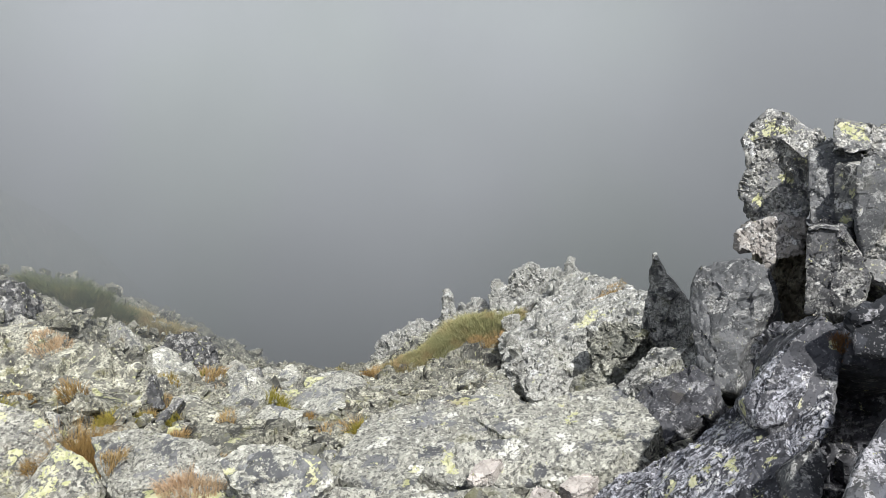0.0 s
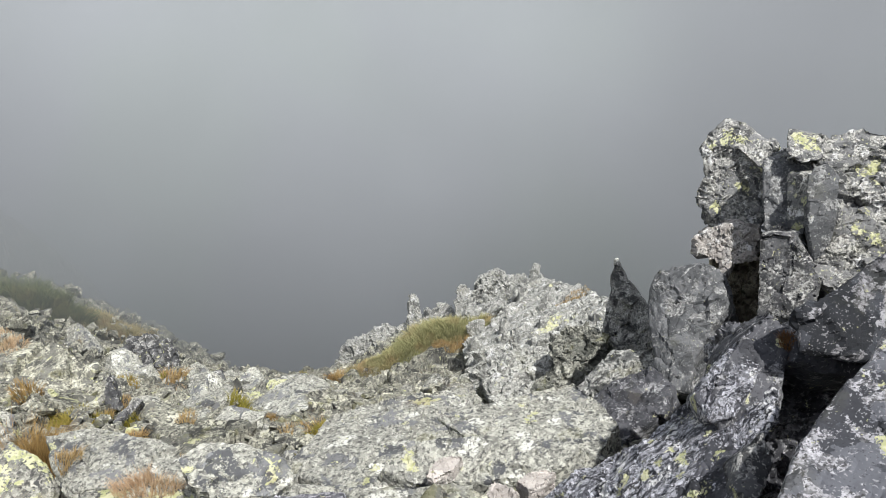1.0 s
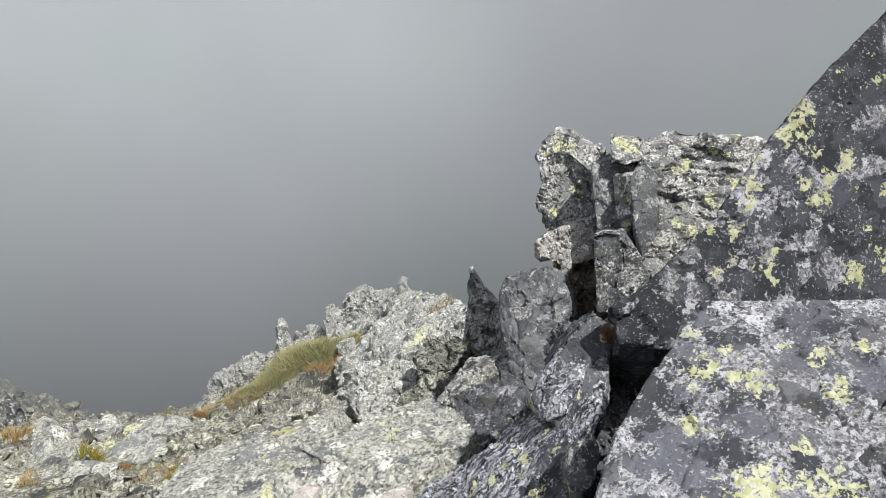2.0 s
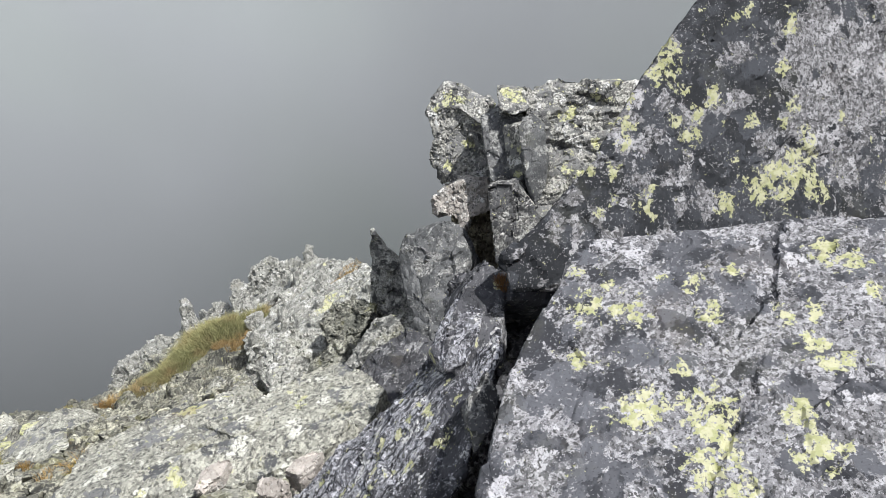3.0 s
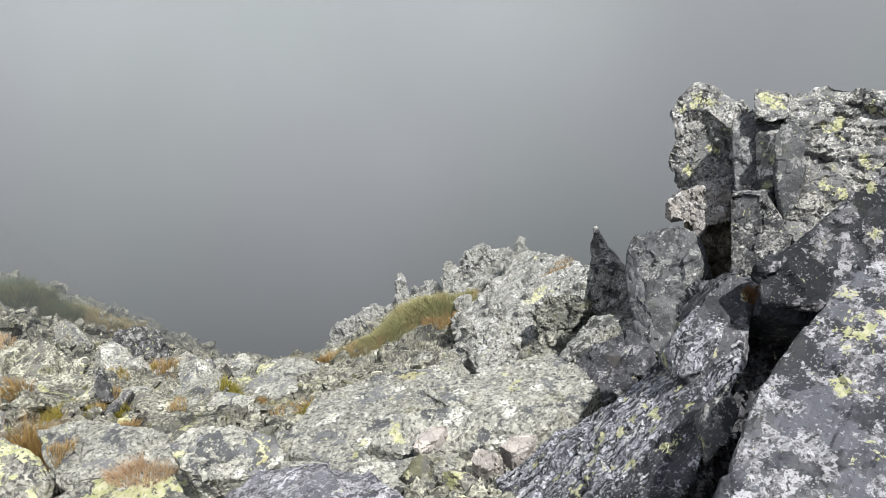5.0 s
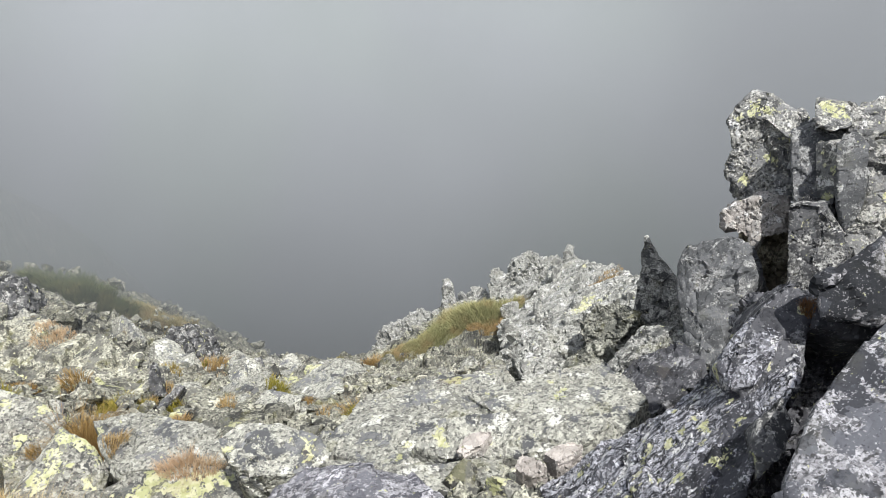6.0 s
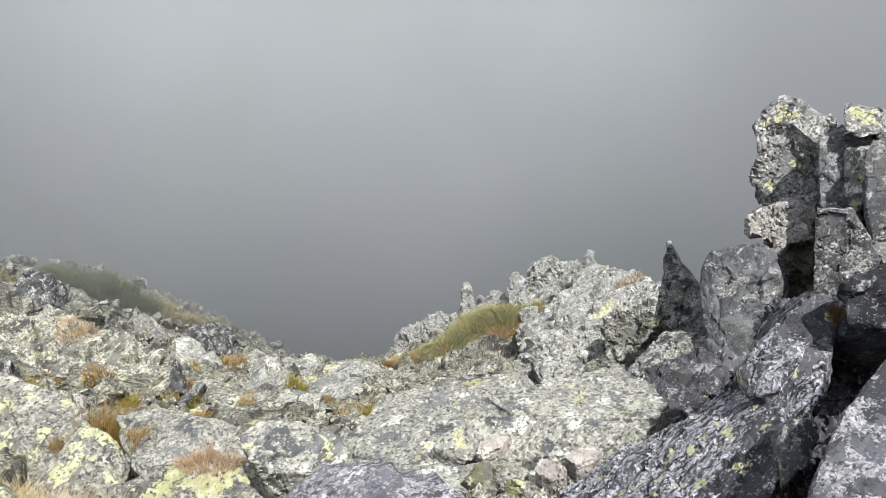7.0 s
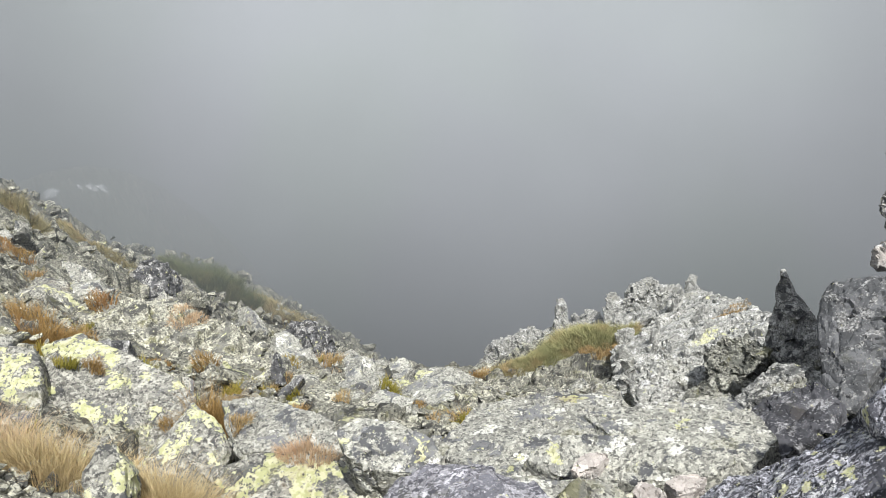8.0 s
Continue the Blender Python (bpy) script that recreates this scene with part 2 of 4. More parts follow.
straw = grass_material("straw_grass", (0.30, 0.20, 0.09), (0.50, 0.37, 0.18), (0.42, 0.28, 0.13))
straw_pale = grass_material("pale_straw_grass", (0.40, 0.30, 0.15), (0.64, 0.53, 0.31), (0.52, 0.38, 0.21))
meadow = grass_material("green_grass", (0.235, 0.24, 0.11), (0.40, 0.385, 0.19), (0.37, 0.30, 0.15))
straw_pink = grass_material("pinkish_straw_grass", (0.40, 0.28, 0.17), (0.60, 0.46, 0.31), (0.52, 0.36, 0.23))
ochre = grass_material("golden_brown_grass", (0.22, 0.14, 0.05), (0.42, 0.28, 0.11), (0.34, 0.19, 0.08))
tawny = grass_material("tawny_grass", (0.24, 0.22, 0.11), (0.40, 0.34, 0.18), (0.36, 0.27, 0.14))
sedge = grass_material("dark_green_sedge", (0.08, 0.10, 0.045), (0.15, 0.17, 0.075), (0.19, 0.18, 0.08))
moss_mat = grass_material("moss_grass", (0.18, 0.17, 0.03), (0.34, 0.29, 0.06), (0.34, 0.24, 0.06))


rust_moss = grass_material("rust_moss", (0.16, 0.085, 0.04), (0.28, 0.16, 0.07), (0.22, 0.11, 0.05))


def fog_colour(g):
    """The mist's painted glow by the way from the viewpoint: dim below, bright above, with a soft bright region."""
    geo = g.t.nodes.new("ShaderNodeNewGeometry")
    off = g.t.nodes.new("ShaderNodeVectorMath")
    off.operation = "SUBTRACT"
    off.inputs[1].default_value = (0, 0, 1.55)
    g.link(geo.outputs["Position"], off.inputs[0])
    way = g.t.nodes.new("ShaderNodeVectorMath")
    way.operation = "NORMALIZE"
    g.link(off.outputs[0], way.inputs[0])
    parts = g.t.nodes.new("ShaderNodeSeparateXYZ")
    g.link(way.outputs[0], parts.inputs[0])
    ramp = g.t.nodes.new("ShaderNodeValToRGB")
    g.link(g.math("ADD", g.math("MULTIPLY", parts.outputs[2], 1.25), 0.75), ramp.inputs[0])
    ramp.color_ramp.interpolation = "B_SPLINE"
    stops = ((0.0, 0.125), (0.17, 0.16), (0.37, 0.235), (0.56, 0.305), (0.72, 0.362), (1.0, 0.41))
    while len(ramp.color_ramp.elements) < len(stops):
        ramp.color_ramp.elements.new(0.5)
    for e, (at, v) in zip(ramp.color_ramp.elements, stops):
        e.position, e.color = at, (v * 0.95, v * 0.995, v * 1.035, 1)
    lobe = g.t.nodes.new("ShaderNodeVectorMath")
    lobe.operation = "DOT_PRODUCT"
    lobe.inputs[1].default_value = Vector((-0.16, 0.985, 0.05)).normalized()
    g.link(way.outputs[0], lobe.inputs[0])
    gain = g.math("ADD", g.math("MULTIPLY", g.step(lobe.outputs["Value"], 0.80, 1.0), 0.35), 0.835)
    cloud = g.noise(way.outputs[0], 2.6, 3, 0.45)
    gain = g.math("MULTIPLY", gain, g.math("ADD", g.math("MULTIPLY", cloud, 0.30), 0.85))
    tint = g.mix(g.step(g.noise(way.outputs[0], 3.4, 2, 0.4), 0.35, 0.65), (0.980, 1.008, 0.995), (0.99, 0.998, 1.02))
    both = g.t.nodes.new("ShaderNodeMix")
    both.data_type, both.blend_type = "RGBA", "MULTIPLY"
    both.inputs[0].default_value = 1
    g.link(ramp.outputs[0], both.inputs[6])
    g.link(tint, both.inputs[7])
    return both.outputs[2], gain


# emission mixed with transparency lays painted haze over what lies behind
def glowing_fog_material(name, cover):
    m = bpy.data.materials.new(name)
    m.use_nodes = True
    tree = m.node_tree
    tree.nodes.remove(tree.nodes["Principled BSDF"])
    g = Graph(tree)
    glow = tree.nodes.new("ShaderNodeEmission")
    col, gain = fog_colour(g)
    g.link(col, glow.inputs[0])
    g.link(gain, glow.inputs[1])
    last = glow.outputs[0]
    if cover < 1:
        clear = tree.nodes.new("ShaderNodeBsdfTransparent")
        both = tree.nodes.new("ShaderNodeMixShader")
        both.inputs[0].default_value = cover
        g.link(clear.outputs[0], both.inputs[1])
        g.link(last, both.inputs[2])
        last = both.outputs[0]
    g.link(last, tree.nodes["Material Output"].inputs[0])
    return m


# ---- the slope ----
def ground_height(x, y):
    """The mountainside without its stones: falling away ahead, rising to both sides, with an edge past which it drops."""
    r = np.hypot(x, y)
    az = np.degrees(np.arctan2(-x, np.maximum(y, 1e-6)))
    az = np.where(y < 0, np.where(x < 0, 90, -90), az)
    soft = lambda v, w: w * np.logaddexp(0, v / w)
    z = 0.45 - 0.46 * soft(y - 0.6, 0.8) - 0.05 * soft(y - 4.5, 1.0) + 0.1 * soft(-y, 1.0)
    z = z + 0.38 * soft(-(x + 5.8), 0.8) + 0.30 * soft(-(x + 12.0), 0.8) - 0.68 * soft(-(x + 16.5), 1.0)
    z = z + 0.30 * soft(x - 0.9, 0.3) * np.clip(1.4 - y / 30, 0.2, 1)
    z = z - 0.5 * np.exp(-((x + 1.8) ** 2 + (y - 3.2) ** 2) / 2.6)
    z = z - 0.30 * np.exp(-(((x + 3.4) / 2.0) ** 2) - ((y - 4.6) / 1.3) ** 2) + 0.6 * np.exp(-(((x + 15.2) / 1.8) ** 2) - ((y - 15.5) / 4) ** 2)
    z = z + 1.5 * np.exp(-(((x + 0.2) / 1.9) ** 2) - ((y - 17.5) / 3.5) ** 2)
    z = z + 0.5 * np.exp(-(((x - 0.2) / 1.2) ** 2) - ((y - 14.6) / 1.2) ** 2)
    z = z + 0.65 * np.exp(-(((x + 11.3) / 2.6) ** 2) - ((y - 20.8) / 1.8) ** 2)
    z = z - 0.9 * np.exp(-(((x - 1.2) / 0.5) ** 2) - ((y - 2.1) / 0.7) ** 2)
    z = z - 0.28 * np.exp(-(((x + 3.1) / 1.3) ** 2) - ((y - 4.3) / 0.7) ** 2)
    z = z + 0.2 * np.exp(-(((x - 0.45) / 0.5) ** 2) - ((y - 10.2) / 1.7) ** 2) + 0.2 * np.exp(-(((x - 0.6) / 0.5) ** 2) - ((y - 14.2) / 1.3) ** 2)
    edge = np.interp(az, (-90, 2, 14, 19, 22, 26, 32, 37, 43, 60), (20, 21.5, 23, 24.5, 30, 31, 26, 23, 22, 22))
    z = z - 0.8 * soft(r - edge, 1.0) + 0.5 * soft(r - 220, 20)
    far = -17.4 - 0.035 * ((x + 66) ** 2 + (y - 81) ** 2)
    return np.maximum(np.maximum(z, np.where(r > 60, far, -999)), -200 + 0.002 * r)


def rough_ground(x, y):
    z = ground_height(x, y)
    p = np.stack((x, y, z), 1)
    r = np.hypot(x, y)
    grow = np.clip(r / 6, 0.6, 2.4) * (1 - 0.8 * np.exp(-(((x + 0.6) / 1.6) ** 2) - ((y - 14.2) / 1.4) ** 2))
    z = z + 0.11 * grow * facets(p * (1, 1, 0.3), 0.95, 11, 0.6, 0.7, 0.05) + 0.055 * np.clip(grow, 0, 2) * facets(p * (1, 1, 0.3), 0.36, 12, 0.55, 0.5, 0.08)
    z = z + 0.015 * facets(p * (1, 1, 0.3), 0.11, 13) + 0.35 * fractal(p, 6.0, 14) * np.clip(r / 8 - 0.3, 0, 1)
    return z


def link_mesh(name, verts, faces, material, smooth=False):
    me = bpy.data.meshes.new(name)
    me.from_pydata(verts, [], faces)
    me.materials.append(material)
    if smooth:
        me.shade_smooth()
    me.update()
    return new(name, me)


front = np.linspace(-46, 60, 620)
around = np.concatenate((front, np.linspace(61, 313, 330)))
radii = np.concatenate(((0.01, 0.15, 0.35, 0.55), np.geomspace(0.8, 60, 520), np.linspace(63, 130, 60), np.geomspace(140, 4000, 26)))
A, Rr = np.meshgrid(np.radians(around), radii)
gx, gy = (-np.sin(A) * Rr).ravel(), (np.cos(A) * Rr).ravel()
gz = rough_ground(gx, gy)
na, nr = len(around), len(radii)
k = np.arange(nr - 1)[:, None] * na
j = np.arange(na)[None]
j2 = (j + 1) % na
quads = np.stack((k + j, k + j2, k + na + j2, k + na + j), -1).reshape(-1, 4)
ground = link_mesh("ground", np.stack((gx, gy, gz), 1).tolist(), quads.tolist(), scree_rock)
tagged(ground, "steep mountainside of grey lichen-covered broken rock", "ground", kind="structure")


def stand(x, y, sink=0.0):
    return float(ground_height(np.array((x,)), np.array((y,)))[0]) - sink


# ---- mist: glowing sheets that stand in for haze ----
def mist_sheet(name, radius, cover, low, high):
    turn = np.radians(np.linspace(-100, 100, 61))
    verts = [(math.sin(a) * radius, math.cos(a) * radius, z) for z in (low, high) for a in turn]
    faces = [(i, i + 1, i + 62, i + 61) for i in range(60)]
    ob = link_mesh(name, verts, faces, glowing_fog_material(name, cover), True)
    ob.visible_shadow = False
    return tagged(ob, "glowing sheet standing in for soft grey mist over the valley", "mist", kind="structure")


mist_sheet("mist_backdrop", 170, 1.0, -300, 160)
# see-through emissive arcs, thicker with distance, put the haze on the far slope
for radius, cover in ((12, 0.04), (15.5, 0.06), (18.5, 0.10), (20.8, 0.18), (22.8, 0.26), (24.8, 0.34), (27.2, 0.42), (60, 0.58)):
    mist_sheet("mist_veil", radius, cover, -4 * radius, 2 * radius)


# ---- rocks ----
def remeshed(verts, faces, voxel):
    """The closed shape as an even mesh, as arrays of corners and faces."""
    me = bpy.data.meshes.new("shape")
    me.from_pydata(verts, [], faces)
    ob = new("shape", me)
    mod = ob.modifiers.new("even", "REMESH")
    mod.mode, mod.voxel_size = "VOXEL", voxel
    done = ob.evaluated_get(bpy.context.evaluated_depsgraph_get()).to_mesh()
    co = np.empty(len(done.vertices) * 3)
    done.vertices.foreach_get("co", co)
    no = np.empty(len(done.vertices) * 3)
    done.vertices.foreach_get("normal", no)
    polys = [tuple(q.vertices) for q in done.polygons]
    bpy.data.objects.remove(ob)
    bpy.data.meshes.remove(me)
    return co.reshape(-1, 3), no.reshape(-1, 3), polys


def chiselled(co, no, p, scale, seed, flat, step, joint):
    """Breaks a surface into blocks along three sets of joints: each block's sides become flat, stand a little proud or back, and part at a sunk joint."""
    q = p @ JOINTS / scale
    q = q + 0.03 * np.stack([smooth_noise(q * 1.7 + 31 * k, seed + 40 + k) for k in range(3)], 1)
    i = np.floor(q).astype(np.int64)
    best, second = np.full(len(q), 9.0), np.full(len(q), 9.0)
    owner = np.zeros((len(q), 3), np.int64)
    for c in range(27):
        o = np.array((c % 3 - 1, c // 3 % 3 - 1, c // 9 - 1))
        d = np.abs(q - (i + o + hash3(i + o, seed))).max(1)
        m = d < best
        second = np.where(m, best, np.minimum(second, d))
        best[m] = d[m]
        owner[m] = (i + o)[m]
    side = no @ JOINTS
    axis = np.abs(side).argmax(1)
    axis = axis * 2 + (side[np.arange(len(q)), axis] > 0)
    key = np.concatenate((owner, axis[:, None]), 1)
    key, group = np.unique(key, axis=0, return_inverse=True)
    group = group.ravel()
    count = np.bincount(group)[:, None]
    middle = np.stack([np.bincount(group, co[:, k]) for k in range(3)], 1) / count
    out = np.stack([np.bincount(group, no[:, k]) for k in range(3)], 1)
    out /= np.linalg.norm(out, axis=1)[:, None] + 1e-9
    r = hash3(key[:, :3] * 7 + key[:, 3:], seed + 9)
    out = out + 0.9 * step / scale * (hash3(key[:, :3] * 5 + key[:, 3:], seed + 17) * 2 - 1)
    d = ((co - middle[group]) * out[group]).sum(1)
    move = -flat * np.clip(d, -0.22 * scale, 0.22 * scale) + step * (r[group, 0] * 2 - 1)
    move -= joint * np.clip(1 - (second - best) / 0.07, 0, 1)
    return co + out[group] * move[:, None]


def weathered(co, no, seed, big, rough, grain, tall=1.0, square=False):
    """Breaks even faces into facets, steps and grain."""
    squat = (1, 1, 1 / tall)
    co = co + no * (rough * 0.5 * fractal(co, big * 1.6, seed + 2, 4))[:, None]
    if square:
        co = chiselled(co, no, co * squat, big, seed, 0.85, rough, rough * 0.7)
        co = chiselled(co, no, co * squat, big * 0.42, seed + 1, 0.6, rough * 0.4, rough * 0.4)
    else:
        d = rough * facets(co * squat, big, seed, 0.8, 0.5, 0.04) + rough * 0.35 * facets(co * squat, big * 0.36, seed + 1, 0.7, 0.2, 0.06)
        co = co + no * d[:, None]
    return co + no * (grain * fractal(co, big * 0.12, seed + 3, 3, 0.6))[:, None]


def rock(name, centre, normal, profile, thick, material, seed, voxel=0.03, big=0.25, rough=0.02, grain=0.006,
         taper=0.92, crown=0.0, label="", category="rock", group="", back=None, yellow=(), bare=(), crust=(), cracks=(), under=None, tall=1.0, square=False):
    """A rock with that outline as seen against its face, which looks along normal. It is thick metres deep;
    taper: how its back compares with its face; crown: by how much the face's middle swells; back: the way its depth runs;
    yellow, bare, crust: spots of map lichen, of bare rock and of pale crusts, as place on the face and radius;
    cracks: lines across the face, each a row of places; under: the thing that it is a part of; tall: how upright its facets are; square: broken into blocks."""
    n = Vector(normal).normalized()
    u = Vector((0, 0, 1)).cross(n).normalized()
    v = n.cross(u)
    c = Vector(centre)
    deep = Vector(back).normalized() if back else -n
    count = len(profile)
    rings = []
    for size, depth in ((0.0, -crown), (0.6, -crown * 0.75), (0.97, 0.0), (1.0, 0.03 * thick), ((1 + taper) / 2, 0.5 * thick), (taper, thick)):
        rings.append([c + u * (a * size) + v * (b * size) + deep * depth for a, b in profile] if size else [c + deep * depth])
    verts = [p for ring in rings for p in ring]
    verts.append(c + deep * thick)
    faces = [(0, 1 + i, 1 + (i + 1) % count) for i in range(count)]
    for k in range(4):
        s = 1 + k * count
        faces += [(s + i, s + count + i, s + count + (i + 1) % count, s + (i + 1) % count) for i in range(count)]
    s = 1 + 4 * count
    faces += [(len(verts) - 1, s + (i + 1) % count, s + i) for i in range(count)]
    co, no, polys = remeshed([tuple(p) for p in verts], faces, voxel)
    co = weathered(co, no, seed, big, rough, grain, tall, square)
    local = co - np.array(c)
    flat = np.stack((local @ np.array(u), local @ np.array(v)), 1)
    for line in cracks:
        away = np.full(len(co), 9.0)
        bent = flat + 0.012 * np.stack((smooth_noise(co * 14, seed), smooth_noise(co * 14 + 50, seed)), 1)
        for start, end in zip(line, line[1:]):
            a0, run = np.array(start), np.array(end) - np.array(start)
            k = np.clip((bent - a0) @ run / (run @ run), 0, 1)
            away = np.minimum(away, np.hypot(*(bent - a0 - k[:, None] * run).T))
        front_side = np.clip((no @ np.array(n) - 0.3) / 0.3, 0, 1)
        local = local - np.array(n) * (2.2 * voxel * np.clip(1.0 - away / (0.9 * voxel), 0, 1) * (0.6 + 0.6 * smooth_noise(co * 7, seed + 3)) * front_side)[:, None]
    ob = link_mesh(name, local.tolist(), polys, material)
    for key, spots in (("lichen", yellow), ("bare", bare), ("crust", crust)):
        if spots:
            cover = np.zeros(len(co))
            for a, b, radius in spots:
                cover = np.maximum(cover, 1 - np.hypot(flat[:, 0] - a, flat[:, 1] - b) / (1.7 * radius))
            ob.data.attributes.new(key, "FLOAT", "POINT").data.foreach_set("value", cover.astype(np.float32))
    ob.location = c
    if under:
        ob.parent = under
        ob.location = c - under.location
        return tagged(ob, label)
    return tagged(ob, label, category, group)


slab = rock("slab", (1.39, 1.54, 0.56), (-0.32, -0.33, 0.89),
    [(-0.36, 0.18), (-0.385, 0.05), (-0.405, -0.07), (-0.415, -0.22), (-0.405, -0.37), (-0.38, -0.55), (-0.365, -0.71), (0.02, -0.67), (0.48, -0.54),
     (0.95, -0.35), (1.0, 0.2), (0.95, 0.55), (0.62, 0.62), (0.43, 0.6), (0.27, 0.56), (0.01, 0.48), (-0.21, 0.42), (-0.33, 0.38), (-0.36, 0.3)],
    1.1, slab_rock, 21, 0.013, 0.22, 0.008, 0.003, 0.95, 0.0,
    "large tilted grey slab blotched with yellow and white lichen", "rock slab",
    yellow=[(0.05, 0.26, 0.026), (0.04, 0.21, 0.016), (-0.11, 0.1, 0.056), (0.12, 0.17, 0.025), (0.08, 0.14, 0.025), (0.12, 0.12, 0.032), (-0.25, 0.09, 0.061), (-0.22, -0.09, 0.034), (-0.17, -0.1, 0.03),
        (0.06, -0.08, 0.033), (-0.02, -0.23, 0.071), (0.15, -0.19, 0.071), (0.2, -0.28, 0.047), (0.19, -0.34, 0.075), (0.25, -0.38, 0.043), (0.39, 0.07, 0.048), (0.46, 0.04, 0.041), (0.32, 0.16, 0.032),
        (0.39, 0.19, 0.032), (0.16, 0.31, 0.03), (-0.19, 0.19, 0.025), (-0.31, 0.23, 0.03), (-0.04, 0.25, 0.022), (0.37, -0.15, 0.046), (0.47, -0.22, 0.023), (0.41, -0.25, 0.054), (0.27, -0.4, 0.021),
        (0.4, 0.44, 0.046), (0.46, 0.4, 0.053), (0.53, 0.3, 0.026)],
    bare=[(-0.29, 0.33, 0.076), (-0.3, 0.14, 0.06), (-0.32, -0.14, 0.06), (-0.31, -0.27, 0.06), (0.02, 0.42, 0.096), (0.0, 0.35, 0.084), (0.0, 0.23, 0.073), (0.16, 0.4, 0.057), (0.22, 0.2, 0.081), (-0.29, -0.03, 0.078), (-0.08, -0.02, 0.085), (-0.03, -0.05, 0.05),
        (-0.24, -0.22, 0.066), (-0.17, -0.18, 0.066), (-0.1, -0.15, 0.058), (-0.09, -0.27, 0.048), (-0.12, -0.45, 0.069), (-0.05, -0.48, 0.069), (-0.03, -0.41, 0.046), (0.1, -0.45, 0.038), (0.22, -0.19, 0.056),
        (0.23, -0.05, 0.037), (-0.19, 0.06, 0.035), (0.02, 0.1, 0.049), (0.33, 0.05, 0.038), (0.37, 0.25, 0.045), (-0.37, 0.0, 0.053), (-0.26, -0.14, 0.047), (-0.37, -0.32, 0.041), (-0.27, -0.37, 0.032)],
    crust=[(-0.26, 0.36, 0.035), (-0.16, 0.41, 0.035), (-0.05, 0.44, 0.035), (0.08, 0.48, 0.035), (0.2, 0.52, 0.035), (-0.35, 0.2, 0.012), (-0.38, -0.05, 0.012), (-0.39, -0.25, 0.012)],
    cracks=[[(0.27, 0.55), (0.27, 0.34), (0.28, 0.19), (0.27, 0.03), (0.25, -0.12), (0.21, -0.23), (0.18, -0.37), (0.17, -0.5)]])
# its colours carry part of the face's dimness under the sun
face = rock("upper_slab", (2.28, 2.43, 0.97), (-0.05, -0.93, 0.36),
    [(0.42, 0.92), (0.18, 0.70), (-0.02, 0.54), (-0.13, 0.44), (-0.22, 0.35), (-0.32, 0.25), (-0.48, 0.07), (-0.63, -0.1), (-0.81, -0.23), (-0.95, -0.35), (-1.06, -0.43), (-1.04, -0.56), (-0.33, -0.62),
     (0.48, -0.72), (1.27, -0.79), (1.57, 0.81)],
    1.3, dimmed_face_rock, 31, 0.018, 0.34, 0.011, 0.005, 0.9, 0.0,
    "steep dark rock face with yellow lichen above the slab, coloured dimmer for grazing sun", "rock slab", back=(0.75, 0.6, -0.3),
    yellow=[(-0.23, 0.27, 0.074), (-0.19, 0.33, 0.055), (-0.28, 0.22, 0.054), (-0.43, 0.13, 0.043), (-0.49, 0.06, 0.051), (-0.54, 0.08, 0.023), (-0.53, -0.15, 0.032), (-0.45, -0.05, 0.028), (-0.45, 0.02, 0.047),
        (-0.16, 0.16, 0.035), (-0.21, 0.03, 0.039), (-0.15, -0.04, 0.054), (-0.02, 0.11, 0.046), (-0.1, 0.06, 0.035), (-0.41, -0.31, 0.052), (-0.38, -0.24, 0.024), (-0.54, -0.26, 0.028), (-0.61, -0.12, 0.027),
        (-0.61, -0.3, 0.022), (0.14, -0.01, 0.036), (-0.03, -0.33, 0.055), (0.21, -0.24, 0.084), (0.15, -0.29, 0.078), (0.34, -0.24, 0.108), (0.41, -0.32, 0.071), (0.25, -0.31, 0.069), (0.41, -0.12, 0.055),
        (0.42, 0.39, 0.045), (0.34, 0.21, 0.038), (0.37, 0.04, 0.038)],
    crust=[(0.47, 0.27, 0.16), (0.5, 0.05, 0.19), (0.36, -0.03, 0.10), (0.19, -0.10, 0.07), (0.58, 0.33, 0.15), (0.15, 0.29, 0.06), (-0.44, 0.06, 0.09), (-0.26, 0.12, 0.06), (-0.58, -0.08, 0.05),
        (-0.12, -0.31, 0.07), (0.3, -0.19, 0.08), (0.47, -0.11, 0.12), (-0.40, -0.22, 0.06), (-0.62, -0.32, 0.05), (-0.8, -0.34, 0.05), (-0.7, -0.22, 0.04), (-0.5, -0.13, 0.04), (-0.56, -0.4, 0.05), (-0.3, -0.02, 0.05), (-0.2, -0.2, 0.04), (-0.72, -0.42, 0.04), (0.58, -0.22, 0.13), (0.66, -0.02, 0.2), (0.72, 0.2, 0.2), (0.9, 0.2, 0.3), (1.2, 0.0, 0.4)])
